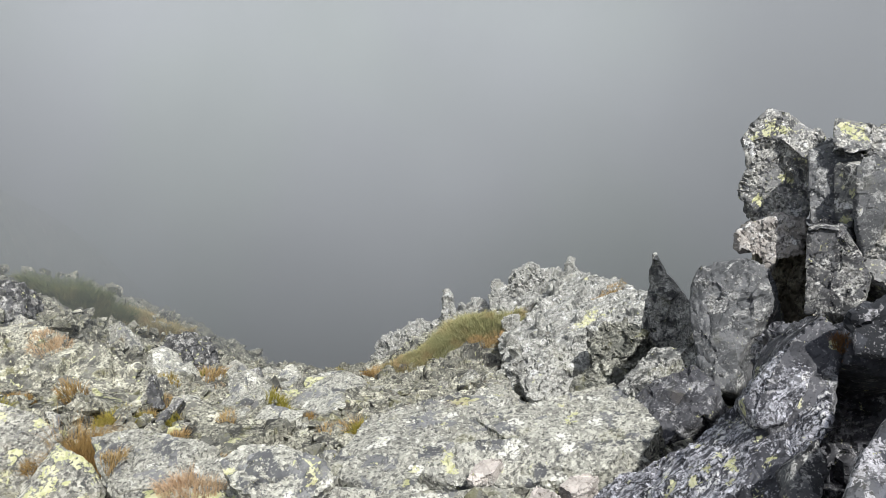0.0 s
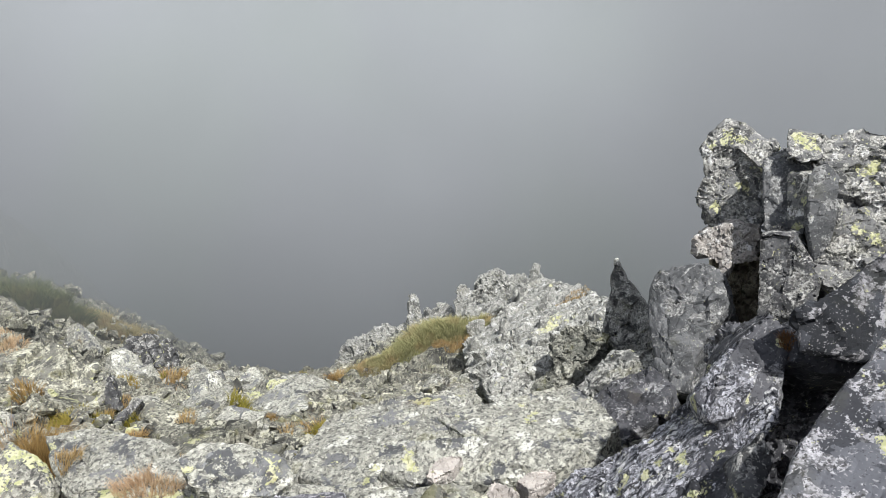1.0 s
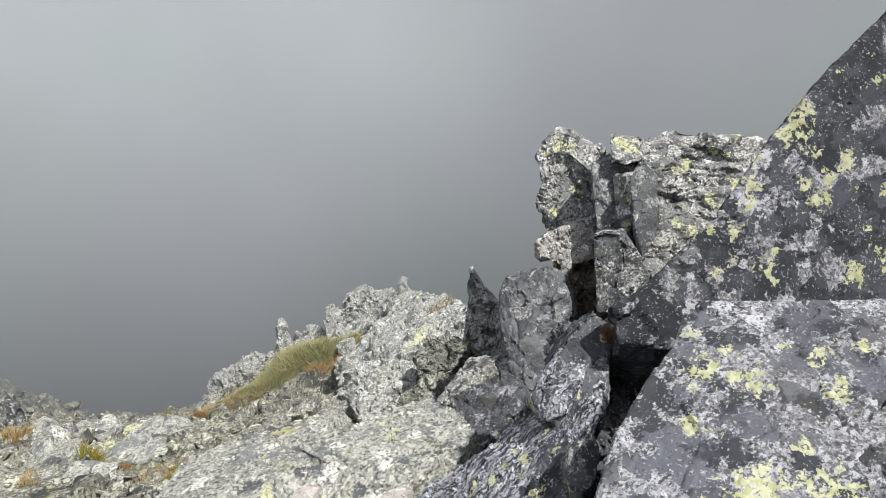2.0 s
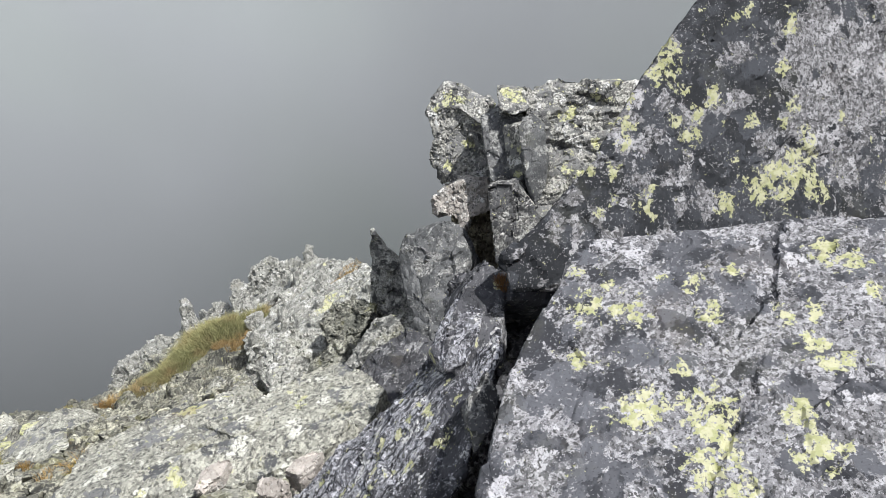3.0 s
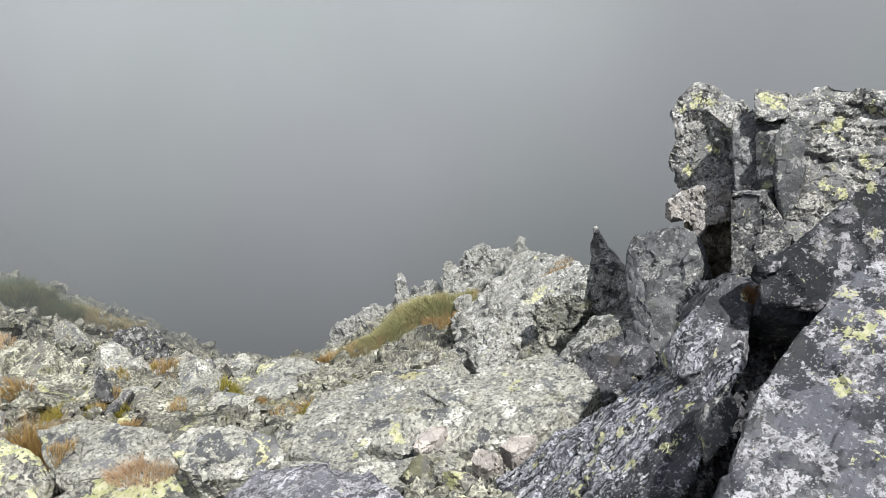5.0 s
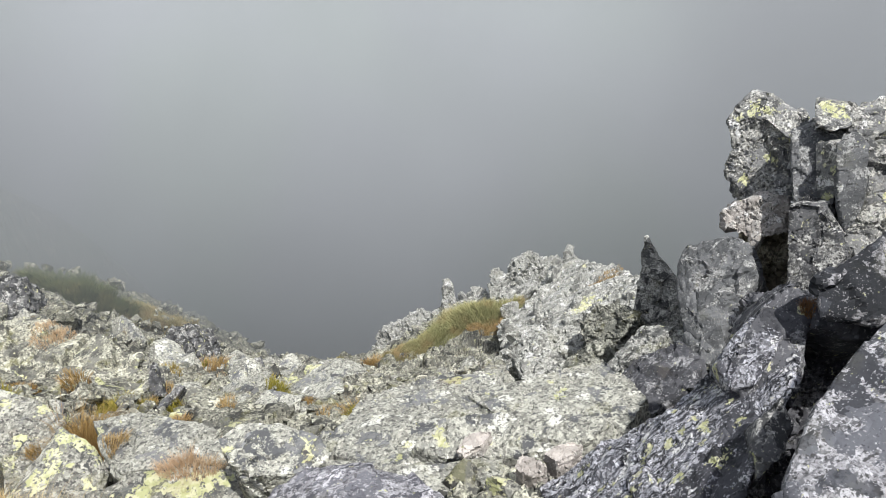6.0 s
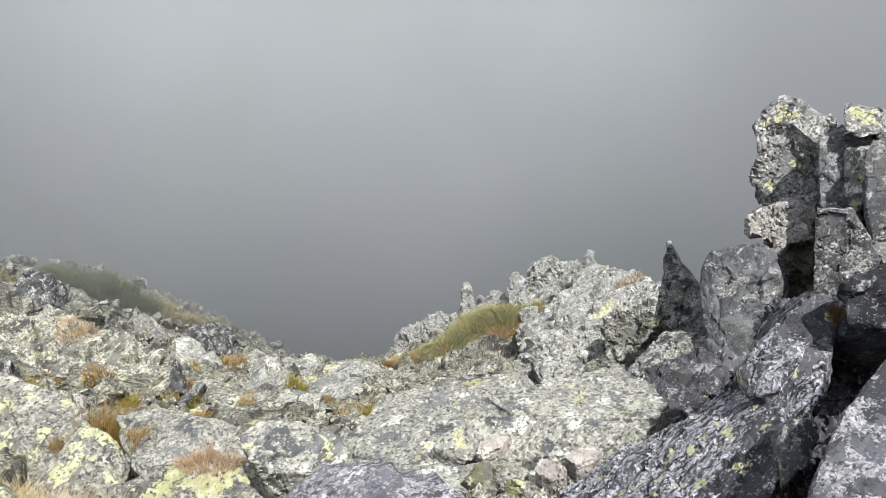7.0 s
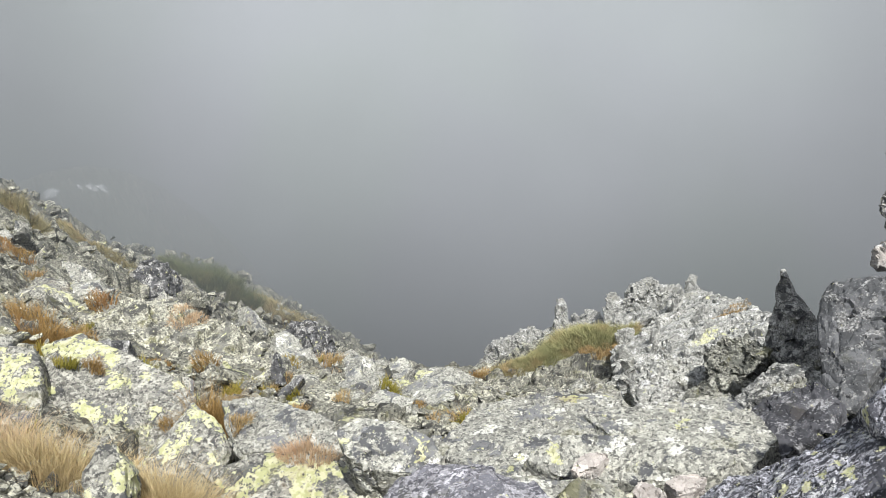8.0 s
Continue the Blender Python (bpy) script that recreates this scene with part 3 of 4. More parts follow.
leaning = rock("leaning_slab", (0.93, 2.39, -0.01), (-0.67, 0.13, 0.73),
    [(-0.3, 0.28), (-0.45, 0.41), (-0.43, 0.53), (-0.24, 0.50), (0.12, 0.38), (0.29, 0.28), (0.35, 0.19), (0.54, 0.10), (0.65, -0.07), (0.69, -0.18),
     (-0.23, -1.11), (-0.21, -0.8), (-0.28, -0.54), (-0.23, -0.25), (-0.26, -0.03)],
    0.6, streaked_rock, 41, 0.012, 0.18, 0.014, 0.005, 0.9, 0.02,
    "dark streaked slab leaning beside a deep crack", "rock slab", back=(-0.05, 0.45, -0.9),
    yellow=[(0.07, 0.0, 0.037), (0.16, -0.02, 0.023), (0.02, -0.09, 0.033), (0.04, -0.16, 0.031), (0.0, -0.25, 0.034), (0.3, 0.01, 0.022), (-0.24, 0.2, 0.03), (0.02, 0.13, 0.023), (0.15, 0.14, 0.022), (0.21, -0.22, 0.027), (-0.02, -0.04, 0.024), (0.03, -0.29, 0.024), (-0.15, -0.11, 0.022),
        (-0.24, 0.19, 0.024), (0.33, 0.03, 0.019), (0.61, 0.06, 0.019)],
    bare=[(0.17, 0.12, 0.10), (0.30, 0.17, 0.10), (0.37, 0.09, 0.11), (0.44, 0.01, 0.11), (0.51, -0.07, 0.12), (0.36, -0.05, 0.08), (0.44, -0.16, 0.09), (-0.01, 0.15, 0.057), (0.23, 0.14, 0.085), (0.52, -0.14, 0.101), (0.29, 0.01, 0.084), (0.5, 0.08, 0.078)])
rock("moss_cushion", (1.06, 2.53, 0.11), (-0.67, 0.13, 0.73),
    [(0.03 * math.cos(k) * (1 + 0.2 * math.sin(3 * k)), 0.022 * math.sin(k)) for k in np.linspace(0, 2 * math.pi, 12, endpoint=False)],
    0.03, moss_mat, 45, 0.004, 0.02, 0.004, 0.002, 1.0, 0.006, "small olive moss cushion on the streaked slab", "moss")
rock("leaning_rock", (1.18, 2.40, 0.26), (-0.10, -0.86, 0.50),
    [(-0.13, 0.04), (-0.06, 0.16), (0.01, 0.23), (0.07, 0.28), (0.14, 0.22), (0.12, 0.06), (0.1, -0.08), (0.04, -0.22), (-0.04, -0.31), (-0.09, -0.25), (-0.16, -0.13)],
    0.45, smooth_rock, 43, 0.011, 0.22, 0.012, 0.003, 0.9, 0.02,
    "dark faceted rock at the head of the leaning slab", "rock", back=(0.2, 0.9, -0.4), square=True,
    crust=[(-0.12, 0.0, 0.04), (-0.06, -0.2, 0.04)], yellow=[(-0.04, -0.05, 0.02), (0.09, 0.16, 0.02)])
rock("leaning_rock", (1.10, 2.43, 0.28), (-0.5, -0.5, 0.7),
    [(-0.1, -0.12), (-0.07, 0.01), (-0.04, 0.12), (-0.01, 0.21), (0.05, 0.2), (0.08, -0.01), (0.07, -0.14), (-0.01, -0.19)],
    0.3, streaked_rock, 44, 0.01, 0.15, 0.01, 0.003, 0.95, 0.01, "dark streaked flank below the head of the leaning slab", "rock", back=(0.2, 0.8, -0.55))
rock("cavity_rock", (1.40, 2.62, -0.12), (-0.16, -0.91, 0.38),
    [(-0.2, 0.45), (0.4, 0.49), (0.4, 0.25), (0.3, -0.1), (0.15, -0.4), (0.05, -0.6), (-0.28, -0.6), (-0.2, -0.05)],
    0.4, smooth_rock, 47, 0.014, 0.14, 0.04, 0.006, 0.95, 0.0,
    "dark brownish rock deep inside the crack", "rock", square=True)
rock("wedged_block", (1.51, 2.47, 0.40), (0.10, -0.80, 0.60),
    [(-0.19, 0.06), (-0.15, 0.12), (0.1, 0.09), (0.26, 0.04), (0.18, -0.14), (0.02, -0.12), (-0.21, -0.05)],
    0.5, smooth_rock, 51, 0.012, 0.2, 0.008, 0.003, 0.95, 0.01,
    "grey rock wedged across the head of the crack", "rock")
rock("chockstone", (1.00, 1.97, 0.18), (-0.10, -0.70, 0.70),
    [(-0.04, 0.05), (0.05, 0.14), (0.07, 0.04), (0.03, -0.05), (-0.05, -0.14), (-0.05, -0.04)],
    0.3, dark_rock, 53, 0.01, 0.12, 0.008, 0.003, 0.95, 0.01,
    "narrow dark stone jammed in the crack", "rock")
rock("boulder", (1.71, 4.62, -0.37), (-0.50, -0.62, 0.60),
    [(-0.31, 0.13), (-0.3, 0.27), (-0.14, 0.34), (0.03, 0.4), (0.13, 0.35), (0.21, 0.21), (0.25, 0.09), (0.2, -0.06), (0.17, -0.25), (0.19, -0.53),
     (-0.01, -0.6), (-0.15, -0.29), (-0.27, -0.04)],
    0.8, grey_rock, 61, 0.02, 0.22, 0.02, 0.006, 0.85, 0.06,
    "smooth-faced grey boulder below the rock tower", "boulder")
rock("rock_spike", (1.89, 6.80, -1.34), (-0.30, -0.90, 0.30),
    [(-0.17, 0.58), (-0.13, 0.59), (-0.04, 0.42), (0.11, 0.29), (0.26, 0.11), (0.35, -0.43), (0.1, -0.77), (-0.13, -0.7), (-0.17, -0.28), (-0.18, 0.19)],
    0.45, spike_rock, 71, 0.022, 0.2, 0.022, 0.006, 0.8, 0.05,
    "narrow dark pointed rock standing on end", "rock")
rock("shaded_rock", (1.32, 4.63, -0.90), (-0.40, -0.50, 0.77),
    [(-0.32, -0.22), (-0.25, 0.01), (-0.19, 0.21), (-0.05, 0.27), (0.16, 0.27), (0.3, 0.13), (0.35, -0.05), (0.11, -0.29), (-0.1, -0.32)],
    0.7, spike_rock, 81, 0.022, 0.22, 0.03, 0.006, 0.9, 0.05,
    "dark broken rock under the boulder", "rock")
rock("low_rock", (1.14, 4.01, -0.74), (-0.51, -0.30, 0.81),
    [(-0.28, -0.31), (-0.2, -0.06), (-0.15, 0.15), (-0.02, 0.33), (0.18, 0.3), (0.28, 0.1), (0.19, -0.18), (0.0, -0.33)],
    0.6, smooth_rock, 91, 0.02, 0.2, 0.022, 0.006, 0.9, 0.04,
    "low grey rock at the foot of the leaning slab", "rock")
rock("shaded_rock", (1.35, 6.32, -1.53), (-0.35, -0.8, 0.5),
    [(-0.29, 0.04), (-0.18, 0.23), (0.05, 0.32), (0.25, 0.21), (0.32, -0.21), (0.05, -0.34), (-0.21, -0.23)],
    0.5, mossy_rock, 83, 0.02, 0.16, 0.04, 0.008, 0.95, 0.0, "dark mossy broken rock in the shade of the pointed rock", "rock", square=True)
rock("shaded_rock", (1.05, 5.67, -1.57), (-0.3, -0.75, 0.6),
    [(-0.23, -0.01), (-0.2, 0.08), (0.02, 0.26), (0.27, 0.19), (0.27, -0.07), (0.05, -0.21), (-0.18, -0.21)],
    0.5, mossy_rock, 84, 0.018, 0.16, 0.03, 0.008, 0.95, 0.0, "dark mossy broken rock in the shade of the pointed rock", "rock", square=True)
tower = tagged(new("rock_tower"), "tower of weathered dark and pale rock blocks", "rock tower")
tower.location = (2.5, 5.2, -1.2)
TOWER = "weathered block of the rock tower, crusted with pale lichen"
rock("cap", (2.21, 5.39, 0.67), (-0.45, -0.70, 0.55),
    [(-0.24, -0.12), (-0.25, -0.02), (-0.22, 0.06), (-0.13, 0.18), (-0.02, 0.18), (0.13, 0.1), (0.29, 0.03), (0.29, -0.1), (0.22, -0.2), (0.05, -0.07), (-0.1, -0.06)],
    0.9, tower_rock, 100, 0.013, 0.2, 0.016, 0.004, 0.9, 0.02, "jutting top of the rock tower, crusted white and yellow", back=(0.35, 0.9, -0.15), yellow=[(-0.08, 0.05, 0.05), (0.02, 0.03, 0.04), (-0.18, -0.03, 0.04)], under=tower, tall=1.3, square=True)
rock("head", (2.15, 5.31, 0.30), (-0.45, -0.82, 0.28),
    [(-0.21, 0.29), (0.01, 0.37), (0.23, 0.28), (0.27, 0.01), (0.28, -0.22), (0.14, -0.28), (-0.03, -0.28), (-0.11, -0.19), (-0.21, -0.11), (-0.2, -0.01), (-0.16, 0.08)],
    0.8, tower_rock, 101, 0.014, 0.17, 0.03, 0.004, 0.9, 0.0, "dark overhung face of the rock tower", back=(0.4, 0.9, 0.0), under=tower, tall=1.3, square=True)
rock("neck", (2.03, 4.95, 0.01), (-0.50, -0.79, 0.35),
    [(-0.21, 0.01), (-0.12, 0.08), (0.05, 0.17), (0.2, 0.16), (0.24, -0.06), (0.09, -0.11), (-0.09, -0.11), (-0.18, -0.12)],
    0.7, neck_rock, 111, 0.012, 0.14, 0.026, 0.004, 0.9, 0.0, "pale pinkish block in the neck of the tower", back=(0.4, 0.9, -0.1), under=tower, tall=1.3, square=True)
rock("flake", (2.03, 4.90, -0.12), (-0.60, -0.70, 0.30),
    [(-0.03, 0.12), (0.02, 0.14), (0.05, 0.02), (0.02, -0.14), (-0.03, -0.10)],
    0.12, neck_rock, 115, 0.01, 0.1, 0.008, 0.003, 0.9, 0.0, "thin pale upright flake in the cleft", under=tower)
rock("column", (2.31, 4.75, 0.47), (-0.30, -0.85, 0.45),
    [(-0.15, 0.2), (-0.01, 0.27), (0.16, 0.25), (0.18, 0.13), (0.03, 0.09), (0.06, -0.28), (-0.03, -0.33), (-0.1, -0.29), (-0.13, -0.05)],
    0.8, grey_rock, 121, 0.012, 0.26, 0.012, 0.003, 0.95, 0.0, TOWER, back=(0.45, 0.85, -0.1), under=tower, tall=1.3, square=True)
rock("column", (2.34, 4.61, 0.42), (-0.85, -0.50, 0.15),
    [(-0.12, 0.17), (0.03, 0.21), (0.09, 0.01), (0.1, -0.19), (0.0, -0.21), (-0.07, -0.02)],
    0.35, tower_rock, 122, 0.011, 0.3, 0.008, 0.003, 0.95, 0.0, "smooth dark side of a column in the tower", back=(0.6, 0.8, 0.0), under=tower, tall=1.3, square=True)
rock("column", (2.39, 4.39, 0.42), (-0.35, -0.88, 0.30),
    [(-0.1, 0.23), (-0.02, 0.31), (0.08, 0.21), (0.08, 0.0), (0.06, -0.26), (-0.01, -0.34), (-0.08, -0.15)],
    0.6, grey_rock, 123, 0.011, 0.26, 0.01, 0.003, 0.95, 0.0, TOWER, back=(0.45, 0.85, -0.1), under=tower, tall=1.3, square=True)
rock("top_block", (2.39, 4.75, 0.78), (-0.25, -0.75, 0.60),
    [(-0.11, 0.11), (-0.05, 0.13), (0.12, 0.08), (0.13, -0.08), (0.02, -0.12), (-0.1, -0.11)],
    0.5, tower_rock, 124, 0.012, 0.16, 0.014, 0.004, 0.95, 0.0, "yellow-crusted block on top of the tower", back=(0.45, 0.85, -0.2), yellow=[(-0.05, 0.04, 0.05), (0.03, 0.02, 0.05), (0.07, -0.02, 0.03)], under=tower, tall=1.3, square=True)
rock("body", (2.66, 4.50, 0.51), (-0.35, -0.75, 0.55),
    [(-0.26, 0.38), (-0.13, 0.42), (0.0, 0.46), (0.24, 0.43), (0.59, 0.41), (0.76, 0.09), (0.54, -0.55), (-0.02, -0.7), (-0.21, -0.58), (-0.23, -0.42), (-0.17, -0.08), (-0.25, 0.14)],
    1.2, tower_rock, 131, 0.014, 0.3, 0.03, 0.004, 0.95, 0.02, "broad sunlit block of the rock tower under white lichen", under=tower, tall=0.45, square=True)
rock("foot", (2.18, 4.28, 0.06), (-0.55, -0.80, 0.25),
    [(-0.2, 0.19), (-0.11, 0.24), (0.01, 0.21), (0.14, 0.06), (0.2, -0.05), (0.18, -0.27), (-0.12, -0.33), (-0.15, -0.11)],
    0.8, dark_rock, 141, 0.012, 0.22, 0.018, 0.003, 0.95, 0.0, "dark block at the foot of the tower", back=(0.5, 0.85, -0.1), under=tower, tall=1.3, square=True)
# added out of sight behind the tower to throw shade on the pointed rock
rock("back_block", (3.65, 6.14, 0.01), (-0.35, -0.75, 0.55),
    [(-0.43, 0.61), (-0.09, 0.66), (0.46, 0.64), (0.71, 0.27), (0.39, -0.96), (-0.39, -0.95), (-0.65, -0.27)],
    1.6, dark_rock, 159, 0.04, 0.35, 0.04, 0.01, 0.95, 0.0, "unseen block added behind the tower to shade the pointed rock", under=tower, tall=1.5, square=True)
CRAG = "jagged pale grey rock of the outcrop"
outcrop = rock("rock_outcrop", (1.62, 12.82, -3.93), (-0.47, 0.26, 0.84),
    [(4.19, 1.37), (2.13, -0.12), (-0.49, -1.84), (-3.99, -4.14), (-5.93, -4.87), (-6.73, -3.9), (-5.01, -1.96), (-2.43, -0.13), (0.61, 1.93), (2.87, 3.21), (4.98, 3.1)],
    2.6, crag_rock, 151, 0.042, 0.42, 0.075, 0.012, 1.14, 0.0, "jagged pale grey rock rib rising from the slope", "rock outcrop", tall=2.2, square=True, yellow=[(1.17, 1.12, 0.2), (1.58, 1.45, 0.2), (1.82, 1.71, 0.2), (1.89, 1.88, 0.2), (1.8, 1.42, 0.2)])
rock("foot", (0.85, 6.77, -1.95), (-0.35, -0.50, 0.79),
    [(-0.53, -0.19), (-0.45, 0.03), (-0.27, 0.17), (-0.03, 0.27), (0.24, 0.35), (0.47, 0.23), (0.52, -0.12), (0.23, -0.35), (-0.18, -0.39)],
    0.9, crag_rock, 150, 0.03, 0.25, 0.05, 0.01, 0.95, 0.05, CRAG, under=outcrop, tall=1.5, square=True)
rock("peak", (1.61, 18.11, -5.47), (0.00, -0.90, 0.43),
    [(-0.61, -0.37), (-0.67, 0.23), (-0.34, 0.42), (-0.04, 0.59), (0.34, 0.43), (0.79, 0.32), (0.87, -0.65), (-0.33, -0.97)],
    1.0, crag_rock, 152, 0.045, 0.3, 0.10, 0.03, 0.8, 0.1, CRAG, under=outcrop, back=(0, 0.9, -0.3), tall=2.2, square=True)
rock("tooth", (2.73, 17.04, -5.09), (0.00, -0.90, 0.43),
    [(-0.25, -0.15), (-0.21, 0.39), (-0.08, 0.5), (0.1, 0.31), (0.32, 0.08), (0.38, -0.56), (-0.25, -0.57)],
    0.8, crag_rock, 153, 0.04, 0.25, 0.06, 0.02, 0.8, 0.05, CRAG, under=outcrop, back=(0, 0.9, -0.3), tall=2.2, square=True)
rock("tooth", (0.76, 18.08, -5.72), (0.00, -0.90, 0.43),
    [(-0.29, -0.44), (-0.27, 0.17), (-0.15, 0.43), (0.03, 0.25), (0.29, 0.18), (0.38, -0.58)],
    0.8, crag_rock, 154, 0.04, 0.25, 0.06, 0.02, 0.8, 0.05, CRAG, under=outcrop, back=(0, 0.9, -0.3), tall=2.2, square=True)
rock("pinnacle", (-0.65, 18.38, -6.30), (0.00, -0.90, 0.43),
    [(-0.24, -0.67), (-0.17, 0.26), (-0.12, 0.57), (0.07, 0.54), (0.15, -0.05), (0.31, -0.66)],
    0.5, crag_rock, 155, 0.035, 0.22, 0.06, 0.02, 0.8, 0.03, "slim upright pale grey rock on the skyline", under=outcrop, back=(0, 0.9, -0.3), tall=2.2, square=True)
rock("shoulder", (-0.26, 18.46, -6.88), (0.00, -0.90, 0.43),
    [(-1.05, -0.49), (-0.91, 0.06), (-0.36, 0.27), (0.02, 0.62), (0.41, 0.78), (0.78, 0.48), (1.01, -0.15), (0.67, -0.77), (-0.57, -0.79)],
    1.0, crag_rock, 156, 0.045, 0.3, 0.10, 0.03, 0.9, 0.1, CRAG, under=outcrop, back=(0, 0.9, -0.3), tall=2.2, square=True)
rock("shoulder", (-1.87, 18.38, -7.31), (0.00, -0.90, 0.43),
    [(-1.0, -0.57), (-0.67, 0.09), (-0.24, 0.3), (0.07, 0.46), (0.54, 0.55), (0.79, 0.24), (0.72, -0.38), (-0.21, -0.71)],
    1.0, crag_rock, 157, 0.045, 0.3, 0.10, 0.03, 0.9, 0.1, CRAG, under=outcrop, back=(0, 0.9, -0.3), tall=2.2, square=True)
rock("cleft_stone", (2.20, 5.10, -0.33), (-0.50, -0.79, 0.35),
    [(-0.16, 0.22), (0.0, 0.41), (0.17, 0.44), (0.22, -0.38), (-0.06, -0.49), (-0.16, -0.21)],
    0.7, cleft_rock, 158, 0.02, 0.14, 0.04, 0.006, 0.9, 0.0, "shaded rock deep in the cleft of the tower", under=tower, tall=1.5, square=True)

# boulders on the open slope
OPEN = "grey boulder blotched with pale yellow lichen"
rock("boulder", (-4.16, 4.93, -1.70), (0.15, -0.50, 0.85),
    [(-0.64, 0.07), (-0.71, 0.55), (-0.4, 0.67), (0.11, 0.43), (0.55, 0.18), (0.79, -0.04), (0.63, -0.38), (0.5, -0.7), (-0.05, -0.75), (-0.5, -0.6)],
    0.8, lichen_rock, 161, 0.02, 0.55, 0.02, 0.004, 0.9, 0.06, "big grey boulder blotched with pale yellow lichen", "boulder")
rock("boulder", (-2.87, 4.16, -1.51), (0.10, -0.50, 0.86),
    [(-0.06, 0.34), (0.18, 0.17), (0.31, -0.06), (0.29, -0.33), (-0.14, -0.38), (-0.38, -0.33), (-0.31, -0.18), (-0.19, 0.07)],
    0.5, lichen_rock, 171, 0.016, 0.4, 0.014, 0.004, 0.9, 0.05, OPEN, "boulder")
rock("boulder", (-2.25, 4.37, -1.45), (0.00, -0.20, 0.98),
    [(-0.6, 0.24), (-0.25, 0.33), (0.3, 0.15), (0.71, -0.14), (0.38, -0.2), (-0.15, -0.29), (-0.39, -0.09)],
    0.5, pale_rock, 181, 0.018, 0.4, 0.025, 0.004, 0.9, 0.03, "flat pale grey boulder in the scree", "boulder")
rock("boulder", (-1.83, 3.77, -1.46), (0.00, -0.30, 0.95),
    [(-0.69, 0.03), (-0.41, 0.2), (0.03, 0.26), (0.59, 0.16), (0.66, -0.1), (0.23, -0.29), (-0.4, -0.27)],
    0.5, lichen_rock, 191, 0.018, 0.4, 0.022, 0.004, 0.9, 0.04, OPEN, "boulder")
rock("boulder", (-1.16, 3.63, -1.00), (0.0, -0.35, 0.94),
    [(-0.36, 0.1), (-0.26, 0.19), (-0.0, 0.18), (0.24, 0.1), (0.38, -0.02), (0.27, -0.17), (-0.03, -0.19), (-0.25, -0.12)],
    0.5, pale_rock, 195, 0.016, 0.3, 0.02, 0.004, 0.9, 0.03, "low pale boulder among the stones", "boulder", square=True)
rock("boulder", (-0.36, 1.85, 0.02), (-0.10, -0.25, 0.96),
    [(-0.26, -0.23), (-0.27, -0.03), (-0.21, 0.1), (-0.04, 0.16), (0.16, 0.18), (0.31, 0.12), (0.33, -0.05), (-0.0, -0.25)],
    0.5, striped_rock, 201, 0.012, 0.16, 0.01, 0.003, 0.95, 0.05, "dark rock streaked with pale bands", "boulder")
rock("boulder", (-4.95, 4.53, -1.49), (0.15, -0.50, 0.85),
    [(-0.59, 0.27), (-0.27, 0.43), (0.26, 0.38), (0.39, 0.12), (0.53, -0.41), (0.09, -0.5), (-0.43, -0.27)],
    0.9, lichen_rock, 211, 0.02, 0.5, 0.02, 0.004, 0.9, 0.05, OPEN, "boulder")
rock("flat_slab", (-0.34, 3.95, -0.98), (-0.15, 0.10, 0.98),
    [(0.47, -0.36), (-0.16, -0.56), (-0.58, -0.33), (-0.76, 0.21), (-0.28, 0.59), (0.22, 0.46), (0.57, 0.26)],
    0.4, pale_rock, 221, 0.012, 0.30, 0.024, 0.005, 0.95, 0.0, "flat bluish grey slab with black lichen specks", "rock slab",
    yellow=[(0.09, 0.27, 0.04), (0.16, 0.33, 0.04), (0.23, 0.39, 0.04), (0.23, 0.44, 0.04), (0.21, 0.38, 0.05), (-0.1, 0.1, 0.03), (0.1, -0.2, 0.025), (0.3, 0.2, 0.03)],
    bare=[(-0.2, -0.1, 0.12), (0.1, 0.2, 0.1), (0.3, -0.1, 0.08), (-0.35, 0.25, 0.09)],
    cracks=[[(-0.6, 0.0), (-0.2, -0.05), (0.1, 0.1), (0.5, 0.05)], [(-0.1, 0.5), (-0.15, 0.1), (-0.2, -0.05), (-0.1, -0.5)], [(0.1, 0.1), (0.2, -0.4)]], square=True)
rock("flat_slab", (0.55, 3.90, -0.81), (-0.20, 0.00, 0.98),
    [(-0.21, -0.56), (-0.28, -0.24), (-0.4, 0.36), (0.15, 0.54), (0.46, 0.34), (0.2, -0.07), (0.08, -0.38)],
    0.4, pale_rock, 231, 0.012, 0.30, 0.022, 0.005, 0.95, 0.0, "flat lichen-covered slab half in shade", "rock slab", yellow=[(-0.06, 0.04, 0.045), (0.02, 0.04, 0.045)],
    cracks=[[(-0.35, 0.05), (0.0, 0.0), (0.3, 0.1)], [(0.0, 0.0), (0.05, -0.4)], [(-0.1, 0.45), (0.0, 0.0)]], square=True)
rock("flat_slab", (0.22, 3.35, -0.71), (-0.26, -0.42, 0.87),
    [(-0.48, -0.25), (-0.44, -0.13), (-0.36, -0.02), (-0.07, 0.13), (0.24, 0.21), (0.47, 0.26), (0.46, 0.15), (0.33, 0.01), (0.06, -0.13), (-0.26, -0.26)],
    0.4, pale_rock, 242, 0.012, 0.26, 0.014, 0.004, 1.4, 0.0, "sloping pale slab under the pink stones", "rock slab", square=True, yellow=[(-0.38, -0.11, 0.04), (-0.36, -0.15, 0.04), (-0.32, -0.18, 0.04), (-0.28, -0.18, 0.04)],
    cracks=[[(-0.3, 0.05), (0.0, 0.0), (0.3, 0.04)], [(0.05, 0.1), (0.0, -0.1)]])
